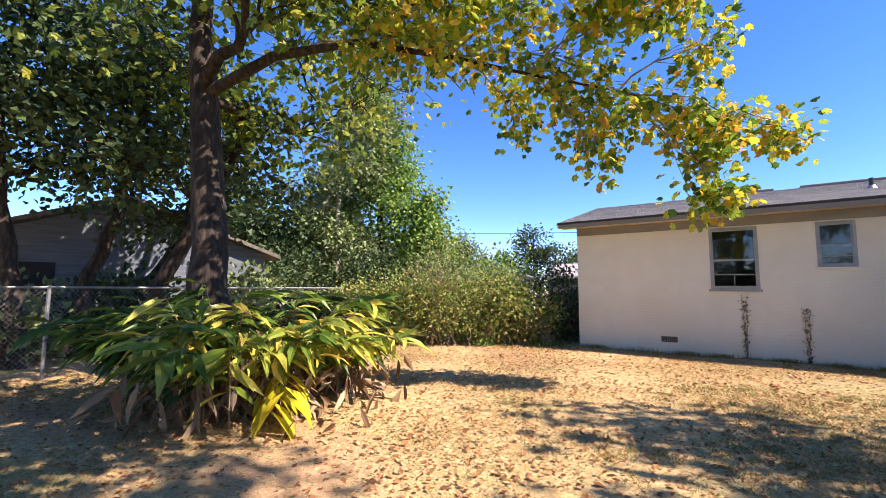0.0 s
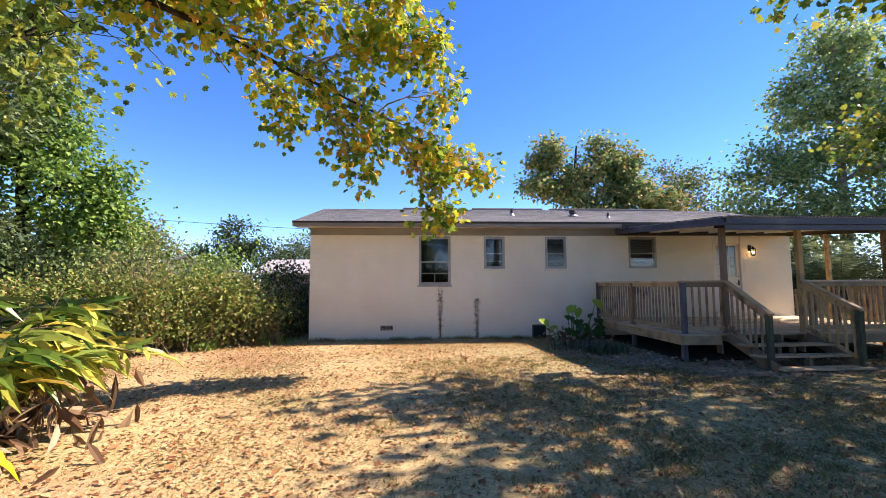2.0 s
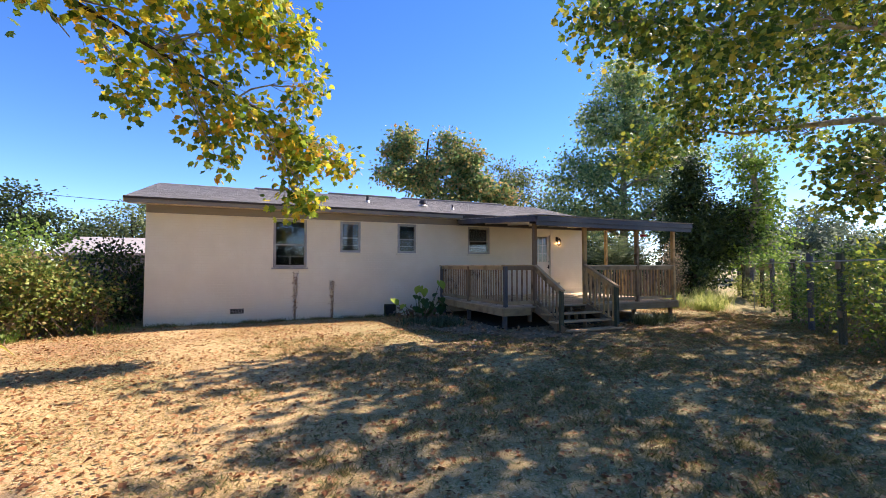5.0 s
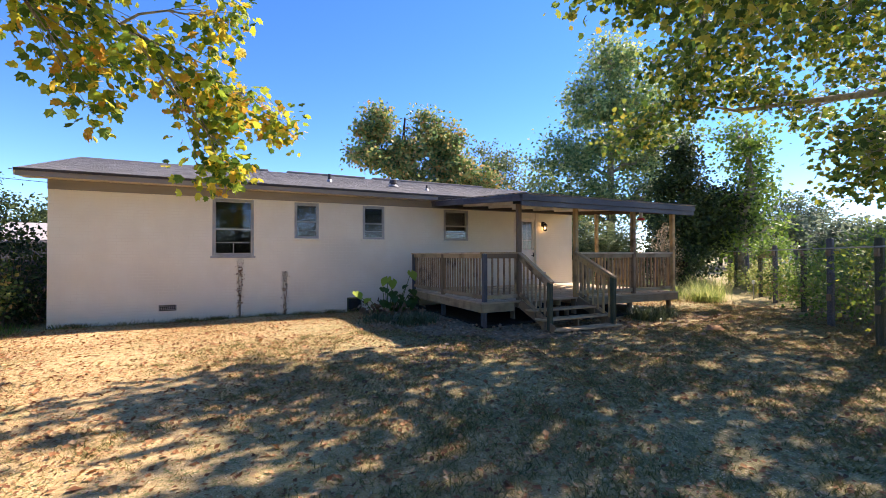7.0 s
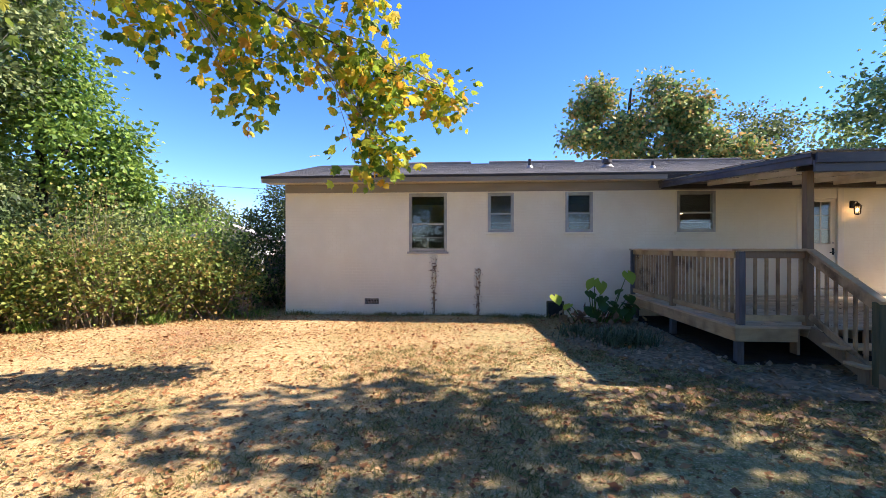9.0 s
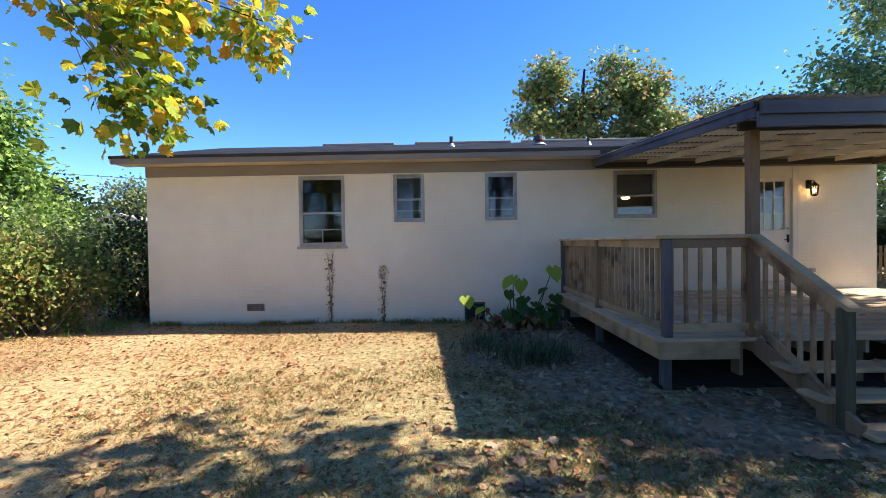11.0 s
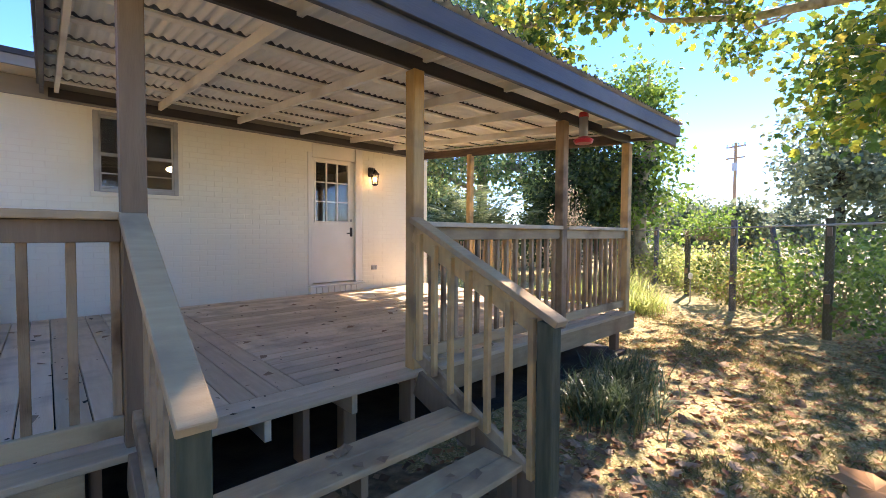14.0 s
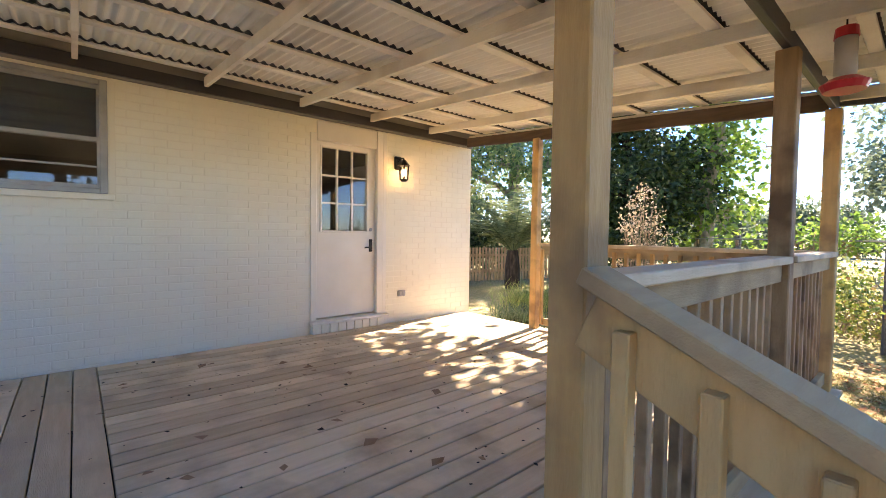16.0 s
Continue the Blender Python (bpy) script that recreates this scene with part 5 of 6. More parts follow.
def blades(name, at, n, h, spread, label, seed, mat, category="grass clump", width=1.0, arch=0.9):
    """A clump of arching strap leaves."""
    rng = np.random.default_rng(seed)
    at = np.array((*at, GROUND))
    ob = thing(name, at, label, category)
    root = at + np.concatenate([rng.normal(0, spread, (n, 2)), np.full((n, 1), -0.01)], 1)
    a = rng.uniform(0, 2 * np.pi, n)
    out = np.stack([np.cos(a), np.sin(a)], 1)
    L = h * rng.uniform(0.6, 1.25, n)
    ar = arch * rng.uniform(0.3, 1.0, n)
    side = np.stack([-out[:, 1], out[:, 0], np.zeros(n)], 1)
    vs = []
    for t, w in ((0, 0.5), (0.35, 1.0), (0.7, 0.8), (1.0, 0.05)):
        c = root.copy()
        c[:, :2] += out * (L * ar * t ** 1.6)[:, None]
        c[:, 2] += L * (t - 0.55 * ar * t ** 2.2)
        wd = side * (0.006 * width * w)
        vs += [c - wd, c + wd]
    v = np.stack(vs, 1).reshape(-1, 3)
    f = np.array([(0, 1, 3, 2), (2, 3, 5, 4), (4, 5, 7, 6)])
    faces = (f[None] + (np.arange(n) * 8)[:, None, None]).reshape(-1, 4)
    tagged(part("grass_blade", mesh_np("grass_blade", v, faces, mat), None, ob), kind="stuff")
    return ob


for k, (x, y, n, h, sp, mat, lab) in enumerate((
        (3.6, 8.9, 900, 0.36, 0.26, LIRIOPE, "dark mounded grass clump beside the deck"), (3.0, 9.6, 350, 0.28, 0.2, LIRIOPE, "dark grass clump beside the deck"),
        (8.9, 6.95, 700, 0.42, 0.17, LIRIOPE, "arching dark grass clump beside the stairs"), (9.7, 7.15, 500, 0.40, 0.16, LIRIOPE, "arching grass clump under the deck edge"),
        (14.2, 8.9, 700, 0.55, 0.22, MEADOW, "sunlit arching grass clump by the fence"), (13.6, 10.2, 900, 0.75, 0.3, MEADOW, "tall bright grass clump by the fence"), (15.2, 9.6, 800, 0.7, 0.3, MEADOW, "tall bright grass clump by the fence"),
        (16.5, 10.5, 700, 0.9, 0.35, MEADOW, "tall bright grass clump by the fence"), (-7.9, 9.3, 200, 0.3, 0.12, BRIGHT, "green grass tuft under the hedge"), (-6.0, 10.3, 220, 0.32, 0.12, BRIGHT, "green grass tuft under the hedge"),
        (14.5, 13.2, 900, 0.8, 0.35, MEADOW, "tall grass clump beside the palm"), (13.2, 12.5, 700, 0.5, 0.3, LIRIOPE, "low dark planting beyond the deck"), (-4.6, 11.6, 260, 0.22, 0.3, BRIGHT, "green grass along the house corner"))):
    blades("grass_clump", (x, y), n, h, sp, lab, 130 + k, mat)


def ginger_clump():
    """The big clump: arching canes, each with two rows of long broad leaves."""
    rng = np.random.default_rng(61)
    at = np.array((-5.9, 3.95, GROUND))
    ob = thing("shell_ginger_clump", at, "big shell ginger clump with yellow-striped leaves", "plant")
    canes = []
    rows = {"green": ([], [], []), "pale": ([], [], [])}
    for i in range(150):
        foot = at + np.array((rng.normal(0, 0.42), rng.uniform(-1.5, 0.75), -0.03))
        a = math.atan2(foot[1] - at[1] + 0.4, (foot[0] - at[0]) * 1.6) + rng.normal(0, 0.8)
        reach = rng.uniform(0.35, 1.45)
        h = rng.uniform(0.95, 1.8) * (1.12 - 0.34 * reach)
        tip = foot + np.array((math.cos(a) * reach, math.sin(a) * reach, h))
        c = arc(foot, tip, 0.34 * reach, 0.013, 0.005, 9)
        canes.append(c)
        d = np.array((math.cos(a), math.sin(a), 0))
        s = np.array((-d[1], d[0], 0))
        # pale leaves crowd the sunward side: real stripes plus sunlight put into colour
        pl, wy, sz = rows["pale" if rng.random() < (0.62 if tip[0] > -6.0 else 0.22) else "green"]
        for j in range(14):
            k = 2.6 + j * 0.39
            i0 = min(7, int(k))
            p = c[i0, :3] + (c[i0 + 1, :3] - c[i0, :3]) * (k - i0)
            sgn = 1 if j % 2 else -1
            pl.append(p)
            wy.append(d * 0.8 + s * sgn * rng.uniform(0.3, 0.9) + np.array((0, 0, rng.uniform(-0.4, 0.32))))
            sz.append(rng.uniform(0.34, 0.56))
    for i in range(70):
        foot = at + np.array((rng.normal(0.25, 0.5), rng.uniform(-1.5, 0.6), -0.03))
        tip = foot + np.array((rng.normal(0.15, 0.35), rng.normal(-0.1, 0.35), rng.uniform(0.4, 0.9)))
        canes.append(arc(foot, tip, 0.08, 0.012, 0.005, 6))
    tagged(part("cane", tubes("cane", canes, TWIG, 5), None, ob, "brown arching canes"), kind="stuff")
    for key, mat, label in (("green", GINGER, "dark green glossy leaves"), ("pale", GINGERSUNLIT, "yellow-striped leaves, coloured paler for the sunlit side")):
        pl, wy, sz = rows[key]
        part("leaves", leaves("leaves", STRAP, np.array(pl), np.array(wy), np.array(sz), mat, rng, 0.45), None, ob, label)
    yl, yw = [], []
    for foot, tip in (((-4.75, 3.15, 0.46), (-4.05, 2.65, 0.34)), ((-4.75, 3.0, 0.36), (-4.2, 2.6, 0.16)), ((-5.1, 4.3, 0.8), (-4.6, 4.3, 0.85)), ((-6.1, 3.0, 0.62), (-5.9, 2.5, 0.6))):
        foot, tip = np.array(foot), np.array(tip)
        for j in range(8):
            yl.append(foot + (tip - foot) * j / 7)
            yw.append((tip - foot) * 0.35 + np.array((0.05, 0.05, -0.4)) + np.array((-(tip - foot)[1], (tip - foot)[0], 0)) * (0.6 if j % 2 else -0.6))
    part("yellow_leaves", leaves("yellow_leaves", BROAD, yl, yw, 0.44, YELLOWLEAF, rng, 0.3), None, ob, "bright yellow dying leaves")
    n = 900
    q = at + np.concatenate([rng.normal(0.15, 0.7, (n, 1)), rng.normal(-0.4, 0.75, (n, 1)), rng.uniform(0.02, 0.65, (n, 1))], 1)
    part("dead_leaves", leaves("dead_leaves", LANCE, q, rng.normal(0, 1, (n, 3)) - (0, 0, 1.2), rng.uniform(0.2, 0.5, n), DRYLEAF, rng, 1), None, ob, "withered brown leaves")


ginger_clump()


def heart_leaf(bm, base, tip, width, cup=0.12):
    base, tip = Vector(base), Vector(tip)
    d = tip - base
    L = d.length
    y = d.normalized()
    x = y.cross(Vector((0, 0, 1))).normalized()
    z = x.cross(y)
    rows = ((-0.28, 0.30), (-0.12, 0.62), (0.08, 0.95), (0.3, 1.0), (0.55, 0.78), (0.8, 0.42), (1.0, 0.02))
    mid, lf, rt = [], [], []
    for t, w in rows:
        cz = -0.10 * L * max(0, t) ** 2
        m0 = base + y * (L * max(t, 0.0)) + z * cz
        mid.append(bm.verts.new(m0))
        e = base + y * (L * t) + z * (cz + cup * L * w * 0.5)
        lf.append(bm.verts.new(e - x * width * w * 0.5))
        rt.append(bm.verts.new(e + x * width * w * 0.5))
    for i in range(len(rows) - 1):
        bm.faces.new((mid[i], mid[i + 1], lf[i + 1], lf[i]))
        bm.faces.new((mid[i], rt[i], rt[i + 1], mid[i + 1]))


# lit copy of EAR: sunlight is put into the colour of the top leaves
EARSUNLIT = leafy("sunlit_ear_leaf", [(0.3, 0.44, 0.05), (0.46, 0.56, 0.07), (0.62, 0.66, 0.1)], 0.5)


def elephant_ears():
    rng = random.Random(8)
    at = Vector((3.65, 10.9, GROUND))
    ob = thing("elephant_ear_plant", at, "elephant ear plant with big heart-shaped leaves", "plant")
    spec = [(-0.9, -0.1, 0.62, 0.34), (-0.6, -0.2, 0.45, 0.26), (-0.05, -0.1, 0.98, 0.36), (0.12, 0.0, 0.9, 0.32), (0.72, 0.1, 1.12, 0.36)]
    for i in range(22):
        a = rng.uniform(0, 6.28)
        r = rng.uniform(0.1, 0.7)
        spec.append((math.cos(a) * r + 0.35, math.sin(a) * r * 0.6, rng.uniform(0.25, 0.75), rng.uniform(0.2, 0.34)))
    for dx, dy, h, s in spec:
        top = at + Vector((dx, dy, h))
        foot = at + Vector((dx * 0.45, dy * 0.5, -0.02))
        st = part("stalk", tubes("stalk", [arc(foot, top, 0.06, 0.014, 0.008, 6)], EAR, 6), None, ob)
        bm = bmesh.new()
        ang = rng.uniform(-2.6, -0.5)
        heart_leaf(bm, top, top + Vector((math.cos(ang) * s * 0.8, math.sin(ang) * s * 0.8, -s * rng.uniform(0.3, 0.7))), s * 0.8)
        part("leaf", bm, EARSUNLIT if h > 0.44 and (dx, dy, h, s) in spec[:5] else EAR, ob, smooth=True)
    n = 120
    q = np.array(at) + np.concatenate([np.random.normal(0, 0.45, (n, 2)), np.random.uniform(0.02, 0.25, (n, 1))], 1)
    part("dead_leaves", leaves("dead_leaves", CURLED, q, np.random.normal(0, 1, (n, 3)), 0.16, DRYLEAF, np.random.default_rng(3), 1), None, ob, "withered brown leaves")


elephant_ears()


def wall_vine(x, h, seed):
    rng = np.random.default_rng(seed)
    ob = thing("dry_vine", (x, HY0, GROUND), "dried brown vine clinging to the painted wall", "vine", "vines on the wall")
    k = 14
    paths = []
    for s in (-0.03, 0.03):
        z = np.linspace(GROUND, GROUND + h, k)
        paths.append(np.stack([x + s * np.linspace(0.2, 1.6, k) + rng.normal(0, 0.012, k), np.full(k, HY0 - 0.012), z, np.linspace(0.008, 0.003, k)], 1))
    part("stems", tubes("stems", paths, TWIG, 5), None, ob)
    n = int(120 * h)
    z = rng.uniform(0, h, n)
    p = np.stack([x + rng.choice((-1, 1), n) * 0.045 * z / h + rng.normal(0, 0.028, n), HY0 - 0.02 - rng.random(n) * 0.03, GROUND + z], 1)
    part("leaves", leaves("leaves", CURLED, p, rng.normal(0, 1, (n, 3)), rng.uniform(0.03, 0.06, n), DRYLEAF, rng), None, ob)


wall_vine(0.0, 1.45, 1)
wall_vine(1.09, 1.18, 2)


def palm():
    at = np.array((17.3, 16.2, GROUND))
    rng = np.random.default_rng(4)
    ob = thing("palm", at, "grey-green feather palm with arching fronds", "palm")
    part("trunk", tubes("trunk", [[(*at[:2], GROUND - 0.1, 0.26), (*at[:2], 0.6, 0.24), (at[0], at[1], 1.15, 0.17)]], BARK, 10), None, ob)
    pl, wy, sz, rach = [], [], [], []
    for i in range(30):
        a = i * 2.4
        up = rng.uniform(0.45, 1.5)
        L = rng.uniform(2.2, 2.9)
        t = np.linspace(0, 1, 12)
        out = L * (math.cos(up * 0.7)) * t ** 1.1
        zz = 1.05 + L * math.sin(up) * t * 1.15 - 0.85 * t ** 2.6
        p = np.stack([at[0] + math.cos(a) * out, at[1] + math.sin(a) * out, zz, np.linspace(0.025, 0.006, 12)], 1)
        rach.append(p)
        s = np.array((-math.sin(a), math.cos(a), 0))
        for j in range(2, 12):
            for sub in (0, 0.33, 0.66):
                q = p[j, :3] + (p[j - 1, :3] - p[j, :3]) * sub
                for sg in (-1, 1):
                    pl.append(q)
                    wy.append(s * sg + (p[j, :3] - p[j - 1, :3]) * 3 + np.array((0, 0, -0.35)))
                    sz.append(0.55 * (1.1 - 0.5 * abs(j / 11 - 0.4)))
    part("frond_ribs", tubes("frond_ribs", rach, PALMLEAF, 4), None, ob)
    part("fronds", leaves("fronds", (BLADE[0] * (1.3, 1, 1), BLADE[1]), pl, wy, sz, PALMLEAF, rng, 0.3), None, ob)


palm()

# ---- fences ----
FENCE = [(8.2, 1.6), (10.08, 3.14), (11.95, 4.58), (13.95, 5.97), (15.9, 7.62), (17.9, 9.1), (19.8, 10.6), (21.8, 12.2), (24.0, 13.8)]


def wire_fence():
    f = thing("wire_fence", (14, 6, GROUND), "dark wooden posts carrying a wire mesh fence", "fence")
    for i, (x, y) in enumerate(FENCE):
        p = part("post", box(x - 0.055, x + 0.055, y - 0.055, y + 0.055, GROUND - 0.1, 1.72 + 0.06 * (i % 3), 0.012), GREENWOOD if i % 2 else GREYPOST, f)
        for z in (0.45, 1.45):
            part("block", box(x - 0.15, x - 0.057, y - 0.03, y + 0.03, z, z + 0.14, 0.005), BROWNPOST, p)
    for z in (1.62,):
        part("top_rail", tubes("top_rail", [[(x, y + 0.07, z, 0.018) for x, y in FENCE]], GALV, 6), None, f)
    vs, fs = [], []
    for (ax, ay), (bx, by) in zip(FENCE[:-1], FENCE[1:]):
        L = math.hypot(bx - ax, by - ay)
        n = int(L / 0.075)
        for i in range(-22, n):
            for s in (1, -1):
                t0, z0 = i * 0.075, 0.0
                t1, z1 = t0 + 1.62, 1.62
                if s < 0:
                    z0, z1 = 1.62, 0.0
                lo, hi = max(0.0, t0), min(L, t1)
                if hi <= lo:
                    continue
                za, zb = z0 + (z1 - z0) * (lo - t0) / 1.62, z0 + (z1 - z0) * (hi - t0) / 1.62
                k = len(vs)
                for t, z in ((lo, za), (hi, zb)):
                    for o in (0.0016, -0.0016):
                        vs.append((ax + (bx - ax) * t / L, ay + (by - ay) * t / L + 0.07, GROUND + z + o))
                fs.append((k, k + 1, k + 3, k + 2))
    tagged(part("wire_mesh", mesh_np("wire_mesh", vs, fs, GALV), None, f), "galvanised chain link mesh", kind="stuff")


wire_fence()


def fence_vines():
    """Vines and weeds that climb along and behind the wire."""
    for k, ((ax, ay), (bx, by)) in enumerate(zip(FENCE[:-1], FENCE[1:])):
        mx, my = (ax + bx) / 2 + 0.45, (ay + by) / 2 - 0.75
        shrub("vine_thicket", (mx, my), 1.35, (2.0, 2.2, 1.9, 1.5, 1.2, 1.1, 1.0, 1.0)[k], "tangled green vines growing over the wire fence", 150 + k,
              (SYCGREEN, SYCGREEN, BRIGHT, BRIGHT, HEDGE, MEADOW, MEADOW, MEADOW)[k], clumps=90, per=34, size=0.085, spread=0.18)
    shrub("trailing_vine", (17.0, 8.4), 0.8, 0.5, "bright vine trailing over the fence rail", 170, BRIGHT, clumps=30, per=30, size=0.09).location.z += 1.5


fence_vines()


def chain_link_left():
    f = thing("chain_link_fence", (-10.3, 4.5, GROUND), "low chain link fence with a steel top rail", "fence")
    a, b = Vector((-9.2, -3.0, 0)), Vector((-10.9, 9.5, 0))
    part("top_rail", tubes("top_rail", [[(*a.xy, 1.46, 0.022), (*b.xy, 1.46, 0.022)]], GALV), None, f)
    for i in range(6):
        p = a.lerp(b, i / 5)
        part("post", tubes("post", [[(p.x, p.y, GROUND - 0.1, 0.03), (p.x, p.y, 1.5, 0.03)]], GALV), None, f)
    vs, fs = [], []
    L = (b - a).length
    for i in range(-20, int(L / 0.085)):
        for s in (1, -1):
            t0, t1 = i * 0.085, i * 0.085 + 1.5
            lo, hi = max(0, t0), min(L, t1)
            if hi <= lo:
                continue
            k = len(vs)
            for t in (lo, hi):
                z = (t - t0) if s > 0 else 1.5 - (t - t0)
                p = a.lerp(b, t / L)
                for o in (0.002, -0.002):
                    vs.append((p.x, p.y, GROUND + 0.05 + z + o))
            fs.append((k, k + 1, k + 3, k + 2))
    tagged(part("wire_mesh", mesh_np("wire_mesh", vs, fs, GALV), None, f), "galvanised chain link mesh", kind="stuff")


chain_link_left()


def plank_screen():
    f = thing("plank_screen", (-4.6, 14.2, GROUND), "dark board screen beside the house wall", "fence")
    for i in range(10):
        x = -5.55 + i * 0.165
        part("plank", box(x, x + 0.155, 14.2, 14.225, GROUND - 0.05, 1.35, 0.004), GREYPOST, f)
    for z in (0.2, 1.05):
        part("rail", box(-5.55, -3.9, 14.228, 14.268, z, z + 0.09), GREYPOST, f)


plank_screen()


def leaning_post():
    p = part("leaning_post", stick((15.2, 6.55, GROUND - 0.05), (15.65, 6.95, 1.62), 0.07, 0.07, 0.008), GREYPOST)
    tagged(p, "leaning grey stake behind the wire fence", "post")


leaning_post()


def garden_light():
    x, y = 16.5, 8.6
    g = thing("garden_light", (x, y, GROUND), "small white stake light beside the fence", "lamp")
    part("stake", tubes("stake", [[(x, y, GROUND - 0.05, 0.018), (x, y, 0.42, 0.018)]], GALV), None, g)
    part("head", tubes("head", [[(x, y, 0.42, 0.02), (x, y, 0.44, 0.045), (x, y, 0.54, 0.05), (x, y, 0.57, 0.02)]], WHITEPAINT, 10), None, g)


garden_light()


def power_line():
    p = thing("power_line", (-20, 40, 7.6), "thin dark overhead cable beyond the hedge", "cable")
    t = np.linspace(0, 1, 9)
    part("cable", tubes("cable", [np.stack([-42 + 46 * t, 36 + 9 * t, 8.6 - 1.8 * t - 0.5 * np.sin(np.pi * t), np.full(9, 0.02)], 1)], BLACKMETAL, 4), None, p)


power_line()


def picket_fence():
    f = thing("picket_fence", (17, 19, GROUND), "grey weathered picket fence beyond the house", "fence")
    a, b = Vector((12.6, 20.4, 0)), Vector((22.5, 17.2, 0))
    n = 75
    for i in range(n):
        p = a.lerp(b, i / (n - 1))
        part("picket", stick((p.x, p.y, GROUND), (p.x, p.y, 1.15), 0.09, 0.02, 0, up=(0.3, 1, 0)), GREYWOOD, f)
    for z in (0.25, 0.85):
        part("rail", stick((a.x, a.y + 0.04, z), (b.x, b.y + 0.04, z), 0.04, 0.09), GREYWOOD, f)


picket_fence()

# ---- beyond ----


def simple_house(name, cx, cy, w, d, h, rise, yaw, label, wallmat, roofmat, opening=True):
    ob = thing(name, (cx, cy, GROUND), label, "house")
    c, s = math.cos(radians(yaw)), math.sin(radians(yaw))

    def P(x, y, z):
        return (cx + x * c - y * s, cy + x * s + y * c, z)
    bm = bmesh.new()
    pts = [bm.verts.new(P(x, y, z)) for y in (-d / 2, d / 2) for x, z in ((-w / 2, GROUND - 0.1), (w / 2, GROUND - 0.1), (w / 2, h), (0, h + rise), (-w / 2, h))]
    bm.faces.new(pts[:5])
    bm.faces.new(pts[5:][::-1])
    for i in range(5):
        j = (i + 1) % 5
        bm.faces.new((pts[i], pts[i + 5], pts[j + 5], pts[j]))
    part("wall", bm, wallmat, ob)
    o = 0.4
    for sg in (-1, 1):
        bm = bmesh.new()
        q = []
        for dz in (0.03, 0.15):
            for x, z in ((0, h + rise), (sg * (w / 2 + o), h - o * rise / (w / 2))):
                for y in (-d / 2 - o, d / 2 + o):
                    q.append(bm.verts.new(P(x, y, z + dz)))
        for fidx in ((0, 1, 3, 2), (4, 6, 7, 5), (0, 2, 6, 4), (1, 5, 7, 3), (2, 3, 7, 6), (0, 4, 5, 1)):
            bm.faces.new([q[i] for i in fidx])
        part("roof_slope", bm, roofmat, ob)
    if opening:
        for x in (-w * 0.25, w * 0.25):
            bm = bmesh.new()
            a = P(x, -d / 2 - 0.02, 1.0)
            stick(P(x - 0.4, -d / 2 - 0.02, 1.6), P(x + 0.4, -d / 2 - 0.02, 1.6), 0.03, 1.1, 0, bm, up=(0, 0, 1))
            part("window", bm, BLACKVOID, ob)
    return ob


# pale siding darkened and blued, so its colour carries the oaks' shade
SIDING = material("shade_darkened_grey_siding", [(0.1, 0.115, 0.14), (0.16, 0.175, 0.2)], 2, 0.7, 0.1, 20, stretch=(0.5, 0.5, 8))
WHITEWALL = material("white_gable_siding", [(0.7, 0.7, 0.68), (0.8, 0.8, 0.78)], 2, 0.7, 0.1)
OLDROOF = material("brown_shingle_roof", [(0.10, 0.08, 0.07), (0.2, 0.165, 0.14)], 8, 0.9, 0.3)
PALEROOF = material("pale_shingle_roof", [(0.30, 0.28, 0.26), (0.42, 0.39, 0.36)], 8, 0.9, 0.3)
simple_house("neighbour_house", -20.5, 6.8, 8.0, 11.0, 2.6, 1.5, 70, "blue-grey neighbour house, oak shade put into its siding colour", SIDING, OLDROOF)
simple_house("white_house", -14.0, 26.5, 5.5, 8.0, 2.0, 0.95, 18, "white gabled house far beyond the hedge", WHITEWALL, PALEROOF)
simple_house("low_house", -6.5, 30.0, 6.0, 8.0, 2.2, 0.9, 90, "low grey house beyond the hedge", SIDING, PALEROOF)


def utility_pole():
    x, y = 82.0, 22.5
    p = thing("utility_pole", (x, y, GROUND), "tall utility pole with crossarms and insulators", "pole")
    part("pole", tubes("pole", [[(x, y, GROUND - 0.2, 0.28), (x, y, 15.5, 0.2)]], BROWNPOST, 8), None, p)
    for z in (14.9, 13.2):
        part("crossarm", stick((x - 0.3, y - 1.3, z), (x + 0.3, y + 1.3, z), 0.16, 0.2), BROWNPOST, p)
    for k in range(4):
        t = -1.2 + 0.8 * k
        part("insulator", tubes("insulator", [[(x + 0.23 * t, y + t, 15.0, 0.09), (x + 0.23 * t, y + t, 15.4, 0.06)]], GALV, 6), None, p)
    part("transformer", tubes("transformer", [[(x - 0.4, y, 11.2, 0.35), (x - 0.4, y, 12.4, 0.35)]], GALV, 8), None, p)


utility_pole()


def warehouse():
    w = thing("warehouse", (92, 28, GROUND), "long flat pale commercial building across the road", "building")
    part("wall", box(86, 100, 20, 44, GROUND - 0.1, 4.6), material("pale_panel_wall", [(0.5, 0.47, 0.42), (0.58, 0.55, 0.5)], 1, 0.8, 0.1), w)
    part("parapet", box(85.8, 100.2, 19.8, 44.2, 4.602, 5.1), BROWNPOST, w)
    for y in (23, 29, 35, 41):
        part("window", box(85.96, 86.02, y - 1.2, y + 1.2, 1.2, 2.6), BLACKVOID, w)


warehouse()
tagged(part("road", box(44, 52, -200, 220, GROUND + 0.005, GROUND + 0.03), material("pale_asphalt", [(0.10, 0.10, 0.10), (0.16, 0.155, 0.15)], 4, 0.9, 0.3)), "pale asphalt road beyond the fence", "road", kind="structure")

# ---- litter and grass ----


